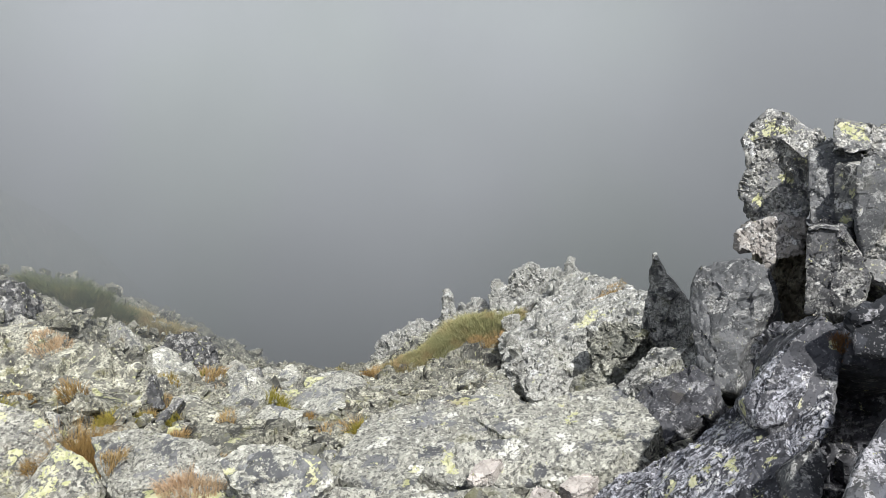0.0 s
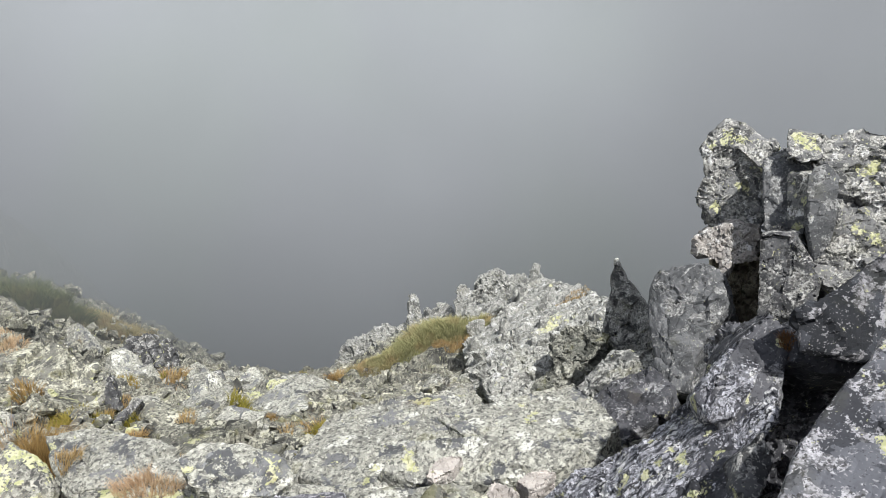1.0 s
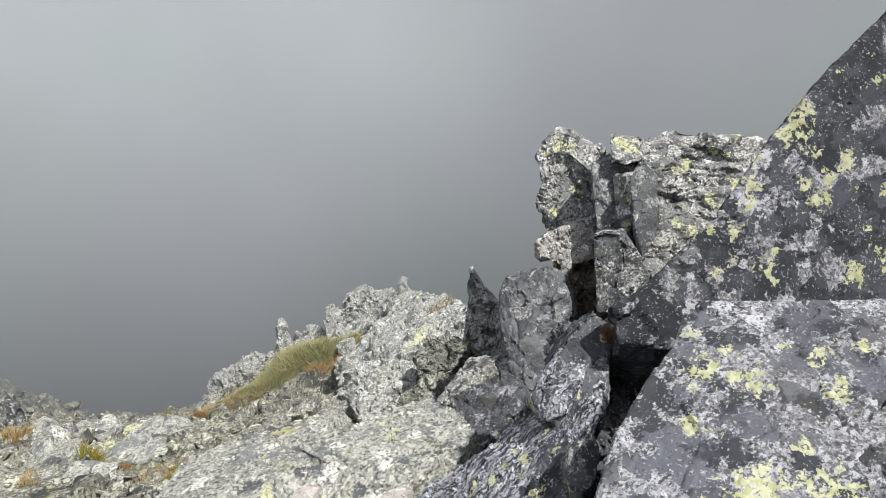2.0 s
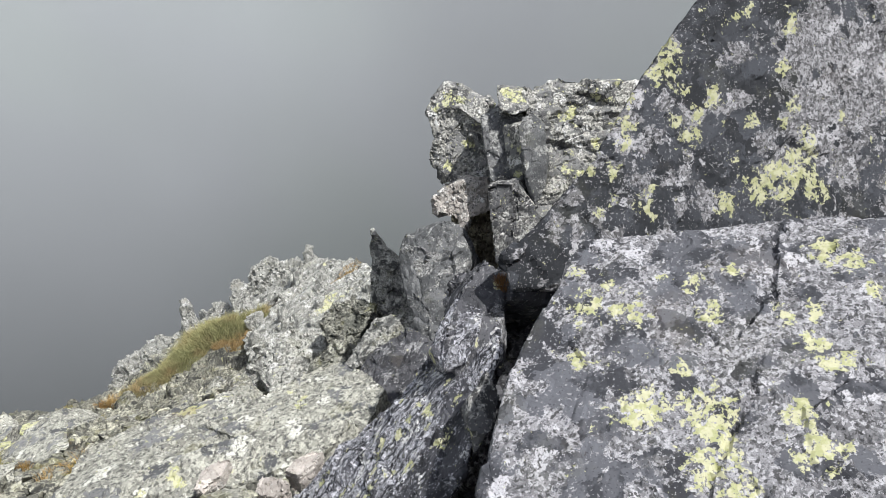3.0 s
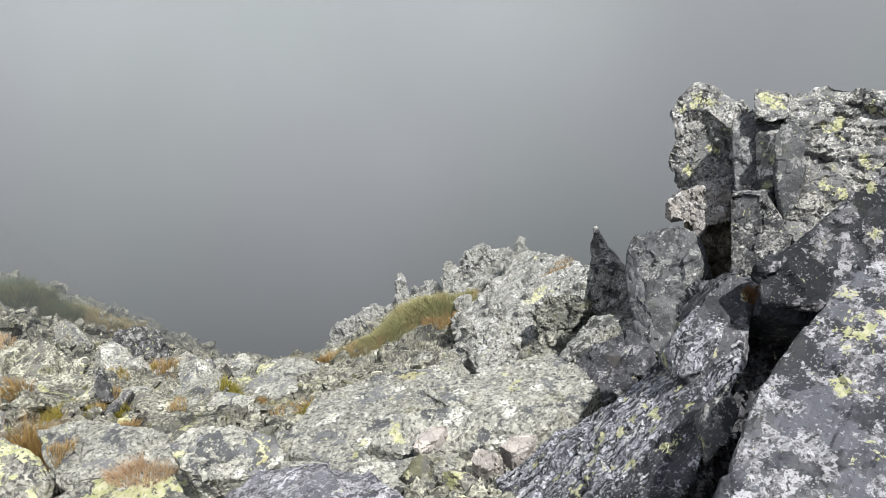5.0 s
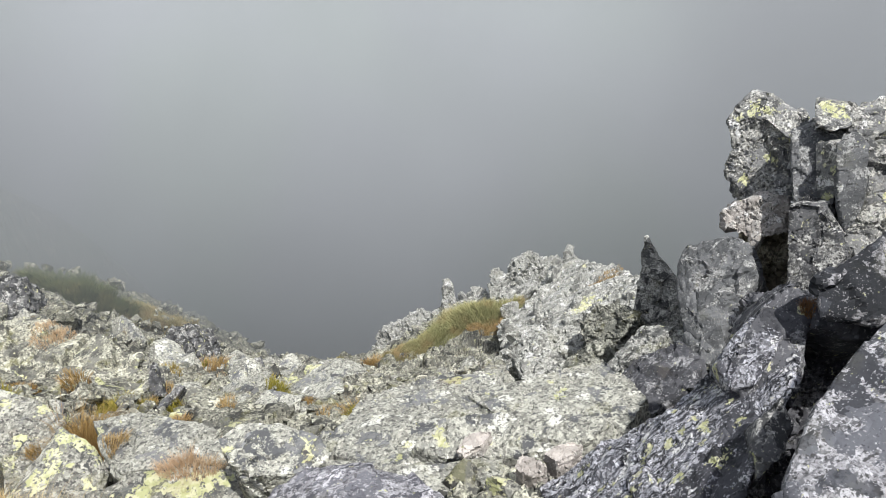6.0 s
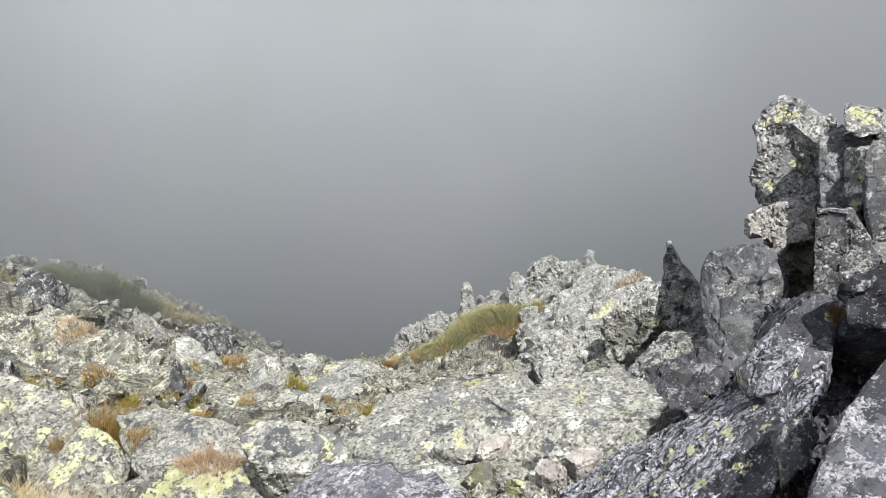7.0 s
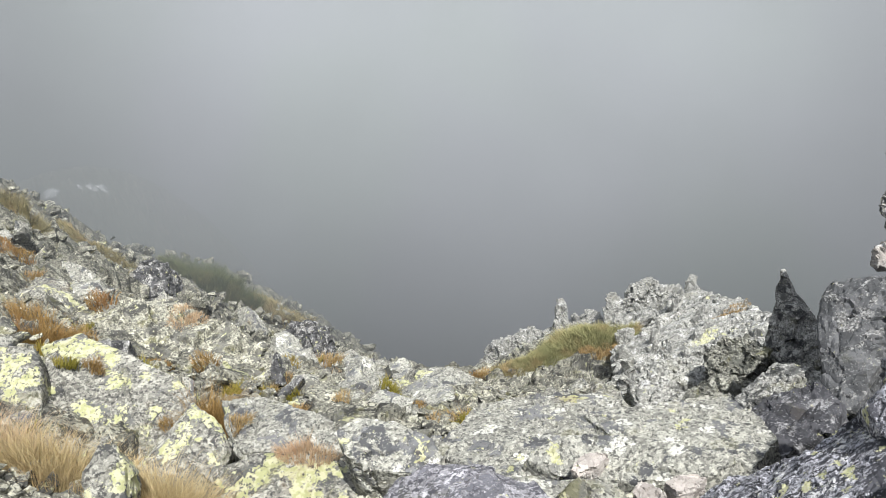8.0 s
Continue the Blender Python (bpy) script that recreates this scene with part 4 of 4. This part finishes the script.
rock("flat_slab", (-0.35, 2.99, -0.76), (0.00, -0.10, 0.99),
    [(-0.55, -0.09), (-0.38, 0.16), (-0.01, 0.14), (0.56, 0.21), (0.58, 0.01), (0.16, -0.18), (-0.37, -0.25)],
    0.4, pale_rock, 241, 0.018, 0.35, 0.02, 0.004, 0.95, 0.0, "low pale slab among the stones", "rock slab")


rock("boulder", (-5.98, 13.21, -5.05), (-0.21, -0.83, 0.52),
    [(-0.3, -0.57), (-0.47, 0.02), (-0.34, 0.32), (0.08, 0.42), (0.4, 0.18), (0.64, -0.38)],
    0.9, dark_rock, 251, 0.035, 0.3, 0.05, 0.015, 0.9, 0.05, "square dark-faced boulder standing in the scree", "boulder")
rock("boulder", (-9.32, 13.05, -3.91), (0.10, -0.82, 0.56),
    [(-0.36, -0.52), (-0.42, 0.1), (-0.25, 0.4), (0.2, 0.44), (0.4, 0.07), (0.44, -0.49)],
    0.9, dark_rock, 252, 0.035, 0.3, 0.05, 0.015, 0.9, 0.05, "square dark-faced boulder standing in the scree", "boulder")
rock("upright_stone", (-3.43, 6.81, -2.32), (0.10, -0.86, 0.50),
    [(-0.05, -0.17), (-0.07, 0.09), (-0.01, 0.21), (0.04, 0.03), (0.09, -0.16)],
    0.15, dark_rock, 253, 0.012, 0.1, 0.014, 0.004, 0.9, 0.02, "small dark stone standing on end", "stone")
rock("tilted_flake", (-2.88, 5.97, -2.03), (0.10, -0.70, 0.70),
    [(-0.13, -0.09), (-0.07, -0.01), (0.08, 0.13), (0.13, 0.1), (0.05, -0.03), (-0.06, -0.11)],
    0.15, dark_rock, 254, 0.012, 0.1, 0.008, 0.004, 0.9, 0.02, "thin tilted dark rock flake", "stone")
rock("boulder", (-5.74, 8.23, -2.75), (0.10, -0.30, 0.95),
    [(-1.64, 0.52), (-1.14, 1.0), (-0.1, 0.67), (0.77, 0.24), (1.38, -0.27), (1.35, -0.81), (0.74, -0.66), (-0.24, -0.49), (-1.12, -0.21)],
    0.9, scree_rock, 255, 0.03, 0.5, 0.10, 0.015, 0.95, 0.0, "broad low grey rock hump with cracks", "boulder")
rock("stone", (-2.23, 2.49, -0.58), (0.20, -0.61, 0.76),
    [(-0.11, 0.0), (-0.07, 0.14), (0.02, 0.15), (0.1, 0.04), (0.12, -0.17), (-0.07, -0.16)],
    0.3, lichen_rock, 256, 0.012, 0.15, 0.01, 0.004, 0.9, 0.03, "stone with a white cap beside dry grass", "stone")
PINK = "bare pinkish broken stone lying on the slab"
rock("broken_stone", (0.05, 3.24, -0.68), (-0.10, -0.30, 0.95),
    [(-0.08, -0.08), (-0.06, 0.02), (0.02, 0.08), (0.08, 0.09), (0.05, -0.02), (-0.02, -0.09)],
    0.10, pink_rock, 257, 0.007, 0.09, 0.012, 0.003, 0.9, 0.0, PINK, "stone", "pink broken stones", square=True)
rock("broken_stone", (0.46, 2.86, -0.48), (-0.10, -0.30, 0.95),
    [(-0.08, -0.04), (-0.05, 0.02), (0.04, 0.07), (0.09, 0.06), (0.04, -0.02), (-0.02, -0.06)],
    0.2, pink_rock, 258, 0.007, 0.09, 0.012, 0.003, 0.9, 0.0, PINK, "stone", "pink broken stones", square=True)
rock("broken_stone", (0.30, 2.79, -0.51), (-0.10, -0.30, 0.95),
    [(-0.07, -0.02), (-0.06, 0.04), (0.02, 0.05), (0.08, 0.02), (0.04, -0.04), (-0.03, -0.05)],
    0.2, pink_rock, 259, 0.007, 0.09, 0.012, 0.003, 0.9, 0.0, PINK, "stone", "pink broken stones", square=True)


# ---- stones ----
def stone_mesh(name, seed, material, fine):
    """An angular stone about one metre across, from the hull of a few random corners."""
    rng = random.Random(seed)
    bm = bmesh.new()
    shape = (rng.uniform(0.7, 1), rng.uniform(0.5, 0.9), rng.uniform(0.3, 0.6))
    for _ in range(13):
        v = Vector((rng.uniform(-1, 1), rng.uniform(-1, 1), rng.uniform(-1, 1)))
        v /= max(abs(v.x), abs(v.y), abs(v.z)) ** 0.8
        bm.verts.new((v.x * shape[0] / 2, v.y * shape[1] / 2, v.z * shape[2] / 2))
    bmesh.ops.convex_hull(bm, input=bm.verts)
    bmesh.ops.delete(bm, geom=[v for v in bm.verts if not v.link_faces], context="VERTS")
    bm.verts.index_update()
    verts = [tuple(v.co) for v in bm.verts]
    faces = [tuple(v.index for v in f.verts) for f in bm.faces]
    bm.free()
    if fine:
        co, no, faces = remeshed(verts, faces, 0.035)
        verts = weathered(co, no, seed, 0.5, 0.03, 0.008, 1.0, True).tolist()
    me = bpy.data.meshes.new(name)
    me.from_pydata(verts, [], faces)
    me.materials.append(material)
    me.update()
    return me


stones = [stone_mesh("stone", 300 + i, (scree_rock, pale_rock, scree_rock, lichen_rock)[i % 4], True) for i in range(16)]
rng = random.Random(5)
PLANTS = ((-3.22, 4.95), (-6.1, 6.45), (-3.61, 6.35), (-3.4, 6.42), (-5.1, 6.95), (-5.62, 8.6), (-12.2, 15.2), (-10.2, 10.45), (-5.12, 14.7), (-3.47, 8.95), (-1.66, 4.56), (-2.05, 5.0), (-12.9, 13.6))
CLEAR = ((-4.16, 4.93, 0.65), (-2.87, 4.16, 0.35), (-2.25, 4.37, 0.5), (-1.83, 3.77, 0.5), (-4.51, 4.06, 0.5), (-0.34, 3.95, 0.25), (0.55, 3.9, 0.3), (-3.3, 4.5, 0.35), (-5.74, 8.23, 1.3), (-0.35, 15, 1.2))
for i in range(340):
    r = 2.6 * (11 / 2.6) ** (rng.random() ** 0.8)
    a = radians(rng.uniform(-12, 52))
    x, y = -math.sin(a) * r, math.cos(a) * r
    if x > 0.5 and y < 7 or any(math.hypot(x - a, y - b) < 0.35 for a, b in PLANTS) or any(math.hypot(x - a, y - b) < c for a, b, c in CLEAR):
        continue
    s = rng.uniform(0.12, 0.42) * (r / 5) ** 0.55
    ob = new("stone", rng.choice(stones))
    ob.matrix_world = Matrix.LocRotScale((x, y, stand(x, y) + 0.10 * s), Euler((rng.gauss(-0.35, 0.4), rng.gauss(0, 0.4), rng.uniform(0, 6.3))), (s, s, s))
    tagged(ob, "angular grey stone covered with pale lichen", "stone", "stones on the slope")

# broken pieces lying on the low slabs
for i in range(34):
    x, y = rng.uniform(-1.1, 0.75), rng.uniform(3.1, 5.6)
    if x > 0.3 and y < 3.6 or math.hypot(x - 0.2, y - 3.0) < 0.45:
        continue
    s = rng.uniform(0.12, 0.36)
    ob = new("stone", stones[1 + 4 * rng.randrange(4)])
    ob.matrix_world = Matrix.LocRotScale((x, y, stand(x, y) + rng.uniform(0.02, 0.12)), Euler((rng.gauss(-0.15, 0.25), rng.gauss(-0.1, 0.25), rng.uniform(0, 6.3))), (s, s, s * 0.8))
    tagged(ob, "flat broken piece of pale grey rock", "stone", "broken pieces on the low slabs")

# stones piled against the foot of the outcrop
for low_x, high_x, low_y, high_y, count in ((0.1, 1.25, 6.3, 8.6, 26), (-0.1, 0.6, 9.6, 12.6, 22)):
    for i in range(count):
        x, y = rng.uniform(low_x, high_x), rng.uniform(low_y, high_y)
        s = rng.uniform(0.3, 0.6)
        ob = new("stone", rng.choice(stones))
        ob.matrix_world = Matrix.LocRotScale((x, y, stand(x, y) + 0.2 * s), Euler((rng.gauss(-0.1, 0.4), rng.gauss(0, 0.4), rng.uniform(0, 6.3))), (s, s, s * 1.3))
        tagged(ob, "angular grey stone at the foot of the outcrop", "stone", "stones under the outcrop")

blocks = [stone_mesh("block", 350 + i, (dark_rock, scree_rock, pale_rock)[i % 3], True) for i in range(9)]
for i in range(70):
    r = rng.uniform(6.5, 23)
    a = radians(rng.uniform(17, 50))
    x, y = -math.sin(a) * r, math.cos(a) * r
    if x < -12.5 or math.hypot(x + 9.8, y - 17.5) < 3.6 or math.hypot(x + 11.4, y - 17.4) < 2.6 or any(math.hypot(x - a2, y - b2) < 0.8 for a2, b2 in PLANTS) or any(math.hypot(x - a2, y - b2) < c2 + 0.2 for a2, b2, c2 in CLEAR):
        continue
    s = rng.uniform(0.4, 0.95) * (r / 10) ** 0.5
    ob = new("block", rng.choice(blocks))
    ob.matrix_world = Matrix.LocRotScale((x, y, stand(x, y) + 0.2 * s), Euler((rng.gauss(0.2, 0.35), rng.gauss(-0.2, 0.35), rng.uniform(0, 6.3))), (s, s, s * 1.3))
    tagged(ob, "large angular grey rock block on the hillside", "boulder", "rock blocks on the hillside")

# the broken rim behind the sedge
for i in range(20):
    a = radians(rng.uniform(17, 34))
    r = rng.uniform(22.6, 24.2)
    x, y = -math.sin(a) * r, math.cos(a) * r
    if math.hypot(x + 11.4, y - 19.1) < 2.2:
        continue
    s = rng.uniform(0.5, 1.0)
    ob = new("block", rng.choice(blocks))
    ob.matrix_world = Matrix.LocRotScale((x, y, stand(x, y) + 0.12 * s), Euler((rng.gauss(0.1, 0.3), rng.gauss(-0.1, 0.3), rng.uniform(0, 6.3))), (s, s, s))
    tagged(ob, "pale rock block on the rim in the mist", "boulder", "rock blocks on the misty rim")

# broad plates of bedrock that lie along the slope
plates = [stone_mesh("rock_plate", 380 + i, (scree_rock, pale_rock, lichen_rock)[i % 3], True) for i in range(9)]
for i in range(95):
    r = 5.4 * (22 / 5.4) ** rng.random()
    a = radians(rng.uniform(10, 50))
    x, y = -math.sin(a) * r, math.cos(a) * r
    if x < -10.2 or r > 13.5 and a < radians(25) or math.hypot(x + 9.8, y - 17.5) < 3.6 or math.hypot(x + 11.4, y - 19.1) < 3 or any(math.hypot(x - a2, y - b2) < 0.8 for a2, b2 in PLANTS) or any(math.hypot(x - a2, y - b2) < c2 + 0.3 for a2, b2, c2 in CLEAR):
        continue
    s = rng.uniform(0.55, 1.15) * (r / 8) ** 0.5
    ob = new("rock_plate", rng.choice(plates))
    slope = (stand(x + 0.4, y) - stand(x - 0.4, y)) / 0.8, (stand(x, y + 0.4) - stand(x, y - 0.4)) / 0.8
    ob.matrix_world = Matrix.LocRotScale((x, y, stand(x, y) + 0.02 * s), Euler((math.atan(slope[1]) + rng.gauss(0.12, 0.15), -math.atan(slope[0]) + rng.gauss(0, 0.15), rng.uniform(0, 6.3))), (s * 1.2, s, s * 0.75))
    tagged(ob, "broad flat plate of grey lichen-covered rock", "rock", "rock plates on the hillside")

# loose blocks frozen into the outcrop
shards = [stone_mesh("shard", 370 + i, crag_rock, True) for i in range(8)]
up = Vector((-0.47, 0.26, 0.84)).normalized()
for i in range(60):
    y = rng.uniform(7.8, 19.6)
    x = rng.uniform(0.55, min(2.7, 1.4 + 0.13 * (y - 7)))
    z = -3.93 - (up.x * (x - 1.62) + up.y * (y - 12.82)) / up.z
    s = rng.uniform(0.25, 0.65) * (y / 14) ** 0.6
    ob = new("shard", rng.choice(shards))
    ob.parent = outcrop
    ob.matrix_local = Matrix.LocRotScale(Vector((x, y, z + 0.06 * s)) - outcrop.location, Euler((rng.gauss(0.15, 0.25), rng.gauss(0.1, 0.25), rng.uniform(0, 6.3))), (s * 0.6, s * 0.6, s * 1.7))

# the countless small stones
small = [stone_mesh("pebble", 400 + i, scree_rock, False) for i in range(24)]
shapes = [(np.array([v.co for v in me.vertices]), [tuple(q.vertices) for q in me.polygons]) for me in small]
bank_v, bank_f, base = [], [], 0
spread = np.random.RandomState(3)
far_off = 2.2 * (42 / 2.2) ** (spread.rand(19000) ** 0.85)
bearing = np.radians(spread.uniform(-24, 56, 19000))
px, py = -np.sin(bearing) * far_off, np.cos(bearing) * far_off
pz = ground_height(px, py)
for x, y, z, r in zip(px, py, pz, far_off):
    s = (0.05 + 0.17 * rng.random() ** 2.0) * (r / 5) ** 0.6
    if x < -2.5 and r > 5 and rng.random() < 0.5:
        continue
    if math.hypot(x + 11.2, y - 19.1) < 1.7 or any(math.hypot(x - a, y - b) < c * 0.9 for a, b, c in CLEAR):
        continue
    turn = np.array(Euler((rng.gauss(-0.4, 0.45), rng.gauss(0, 0.45), rng.uniform(0, 6.3))).to_matrix())
    co, polys = shapes[rng.randrange(24)]
    bank_v.append(co @ turn.T * s + (x, y, z + 0.08 * s + 0.05 * min(r / 6, 3) * rng.random()))
    bank_f += [tuple(q + base for q in f) for f in polys]
    base += len(co)
scree = link_mesh("scree", np.concatenate(bank_v).tolist(), bank_f, scree_rock)
tagged(scree, "loose scree of small grey lichen-covered stones", "scree", kind="stuff")


# ---- grass ----
def surfaces(obs):
    """All faces of these objects in one tree, to set plants on."""
    verts, faces = [], []
    for ob in obs:
        base, at = len(verts), (ob.parent.location if ob.parent else Vector()) + ob.location
        verts += [q.co + at for q in ob.data.vertices]
        faces += [tuple(k + base for k in q.vertices) for q in ob.data.polygons]
    return BVHTree.FromPolygons(verts, faces)


solid = surfaces([ground, outcrop] + [ob for ob in scene.objects if ob.name.split(".")[0] in ("boulder", "flat_slab", "leaning_slab", "leaning_rock", "wedged_block")])


def grass(name, x, y, wide, deep, height, blades, material, seed, label, category="grass tuft", blade=0.005):
    """A clump of bent blades over an oval of ground."""
    rng = random.Random(seed)
    spots = []
    for _ in range(blades):
        a, r = rng.uniform(0, 2 * math.pi), rng.random() ** 0.6
        spots.append((math.cos(a) * r, math.sin(a) * r))
    spots = np.array(spots)
    gx, gy = x + spots[:, 0] * wide / 2, y + spots[:, 1] * deep / 2
    gz = []
    for a, b in zip(gx, gy):
        hit = solid.ray_cast(Vector((a, b, 3)), Vector((0, 0, -1)))[0]
        gz.append(hit.z)
    gz = np.array(gz)
    verts, faces = [], []
    for (px, py), bx, by, bz in zip(spots, gx, gy, gz):
        lean = Vector((px * 0.55 + rng.gauss(0, 0.28), py * 0.4 + rng.gauss(0, 0.28), 0))
        tall = height * rng.uniform(0.45, 1.0) * (1.1 - 0.45 * math.hypot(px, py))
        side = Vector((rng.gauss(0, 1), rng.gauss(0, 1), 0)).normalized() * blade * rng.uniform(0.6, 1.2)
        base = len(verts)
        for f, w in ((-0.15, 1.0), (0.4, 0.8), (0.75, 0.5)):
            at = Vector((bx - x, by - y, bz)) + lean * (tall * max(f, 0) ** 1.7) + Vector((0, 0, tall * f * (1 - 0.2 * f)))
            verts += [at - side * w, at + side * w]
        verts.append(Vector((bx - x, by - y, bz)) + lean * tall * 1.15 + Vector((0, 0, tall * 0.82)))
        faces += [(base, base + 1, base + 3, base + 2), (base + 2, base + 3, base + 5, base + 4), (base + 4, base + 5, base + 6)]
    z0 = float(np.mean(gz))
    ob = link_mesh(name, [(v[0], v[1], v[2] - z0) for v in verts], faces, material)
    ob.location = (x, y, z0)
    return tagged(ob, label, category, "grass tufts on the slope")


STRAW = "dry straw-coloured mountain grass between the rocks"
RUST = "small rust-brown tuft of dry grass among stones"
MOSS = "olive-green mossy tuft in the scree"
grass("grass_tuft", -2.86, 2.84, 0.85, 0.55, 0.46, 3400, straw_pale, 501, "big dry straw-coloured tuft of mountain grass", blade=0.0018)
grass("grass_tuft", -3.3, 2.85, 0.55, 0.45, 0.46, 2200, straw_pink, 502, "pinkish dry mountain grass between the rocks", blade=0.0018)
grass("grass_tuft", -2.2, 2.85, 0.62, 0.45, 0.46, 3000, straw_pale, 503, "big dry straw-coloured tuft of mountain grass", blade=0.0018)
grass("grass_tuft", -3.2, 4.98, 0.45, 0.42, 0.54, 2400, ochre, 504, "rust-brown upright tuft of dry grass behind the boulder", blade=0.002)
grass("grass_tuft", -1.85, 3.98, 0.45, 0.3, 0.15, 1300, straw_pink, 505, STRAW, blade=0.002)
grass("grass_tuft", -6.18, 6.5, 1.0, 0.55, 0.42, 3200, ochre, 506, "golden-brown cushion of dry grass among rocks", blade=0.003)
grass("grass_tuft", -3.61, 6.35, 0.45, 0.4, 0.17, 1200, moss_mat, 507, MOSS, blade=0.003)
grass("grass_tuft", -3.4, 6.42, 0.22, 0.25, 0.14, 400, moss_mat, 508, MOSS, blade=0.003)
grass("grass_tuft", -5.1, 6.95, 0.5, 0.35, 0.16, 900, ochre, 509, STRAW, blade=0.003)
grass("grass_tuft", -5.62, 8.6, 0.6, 0.6, 0.12, 900, straw_pink, 510, "flat peach-coloured patch of dry grass", blade=0.004)
grass("grass_patch", -12.2, 15.2, 1.8, 1.3, 0.32, 4000, tawny, 511, "tawny and olive grass patch on the hillside", "grass patch", 0.006)
grass("grass_tuft", -10.2, 10.45, 0.9, 0.5, 0.15, 1000, ochre, 512, RUST, blade=0.005)
grass("grass_tuft", -5.12, 14.7, 0.7, 0.6, 0.16, 900, straw_pink, 513, RUST, blade=0.006)
grass("grass_tuft", -3.47, 8.95, 0.45, 0.4, 0.13, 700, straw_pink, 514, STRAW, blade=0.004)
grass("grass_tuft", -1.66, 4.56, 0.22, 0.2, 0.10, 400, ochre, 515, RUST, blade=0.002)
grass("grass_tuft", -2.05, 5.0, 0.25, 0.2, 0.09, 400, straw, 516, RUST, blade=0.002)
grass("grass_tuft", -0.95, 3.95, 0.2, 0.2, 0.08, 300, moss_mat, 524, "yellow-green tuft in a crack of the rock", blade=0.002)
grass("grass_tuft", 2.43, 12.2, 0.6, 0.4, 0.08, 700, straw, 525, "rust-brown grass cushion on top of the outcrop", blade=0.004)
grass("sedge_patch", -11.4, 19.1, 3.0, 1.6, 0.75, 9000, sedge, 517, "dark green sedge patch on the far slope", "sedge", 0.009)
grass("sedge_patch", -9.4, 19.6, 2.2, 2.0, 0.5, 6000, tawny, 518, "olive grass patch fading into the mist", "grass patch", 0.008)
grass("sedge_patch", -12.9, 13.6, 1.4, 1.0, 0.4, 2500, tawny, 519, "olive green grass patch on the far slope", "sedge", 0.007)
grass("grass_patch", 0.10, 14.5, 2.0, 1.7, 0.36, 12000, meadow, 520, "green and ochre grass patch on a ledge", "grass patch", 0.005)
grass("grass_patch", -0.75, 14.1, 1.5, 1.5, 0.24, 7000, meadow, 528, "green grass on the lower end of a ledge", "grass patch", 0.005)
grass("grass_patch", -1.45, 13.7, 1.5, 1.3, 0.18, 5000, tawny, 521, "tawny yellowing grass at the ledge's end", "grass patch", 0.005)
grass("grass_tuft", 0.3, 13.6, 0.8, 0.6, 0.15, 2400, straw, 522, "rust-brown dry grass beside the green ledge", blade=0.004)
grass("grass_tuft", -2.4, 13.4, 0.7, 0.4, 0.16, 1400, moss_mat, 523, MOSS, blade=0.005)

grass("grass_tuft", 1.30, 2.47, 0.05, 0.05, 0.045, 260, rust_moss, 526, "rust-brown withered cushion wedged between two rocks", blade=0.0012)

# small dry tufts in the cracks of the slope
tufts = [grass("grass_tuft", -1.3 - 0.3 * i, 5.6 + 0.4 * i, 0.22, 0.18, 0.12, 220, (straw, ochre, moss_mat)[i % 3], 540 + i, "small dry tuft in a crack of the slope", blade=0.003) for i in range(3)]
for i in range(60):
    r, a = 4.9 * (13 / 4.9) ** rng.random(), radians(rng.uniform(8, 50))
    x, y = -math.sin(a) * r, math.cos(a) * r
    hit = solid.ray_cast(Vector((x, y, 3)), Vector((0, 0, -1)))[0]
    s = rng.uniform(0.7, 1.5) * (r / 7) ** 0.6
    copy_thing(rng.choice(tufts), Matrix.LocRotScale((x, y, hit.z + 0.04), Euler((-0.3, 0, rng.uniform(0, 6.3))), None) @ Matrix.Scale(s, 4))

# old snow lying far across the mist
snow, snow_tree, snow_shader = nodes_of("old_snow")
sg = Graph(snow_tree)
sg.link(sg.mix(sg.noise(sg.place(), 0.8, 4), (0.80, 0.82, 0.85), (0.90, 0.91, 0.92)), snow_shader.inputs["Base Color"])
snow_shader.inputs["Roughness"].default_value = 0.7
for x, y, wide in ((-64.4, 74.3, 0.9), (-62.1, 76.3, 0.45), (-61.0, 77.1, 0.8), (-60.0, 77.9, 0.75)):
    outline = [(wide * (1 + 0.25 * math.sin(3 * t + x)) * math.cos(t), wide * 0.8 * (1 + 0.3 * math.sin(2 * t + y)) * math.sin(t)) for t in np.linspace(0, 2 * math.pi, 24, endpoint=False)]
    z = stand(x, y)
    lie = [(a, b, stand(x + a, y + b) - z + 0.15) for a, b in outline] + [(a * 0.6, b * 0.6, stand(x + a * 0.6, y + b * 0.6) - z + 0.4) for a, b in outline] + [(0, 0, 0.5)]
    faces = [(i, (i + 1) % 24, 24 + (i + 1) % 24, 24 + i) for i in range(24)] + [(24 + i, 24 + (i + 1) % 24, 48) for i in range(24)]
    ob = link_mesh("snow_patch", lie, faces, snow, True)
    ob.location = (x, y, z)
    tagged(ob, "small white patch of old snow on a distant misty slope", "snow patch", "far snow patches")
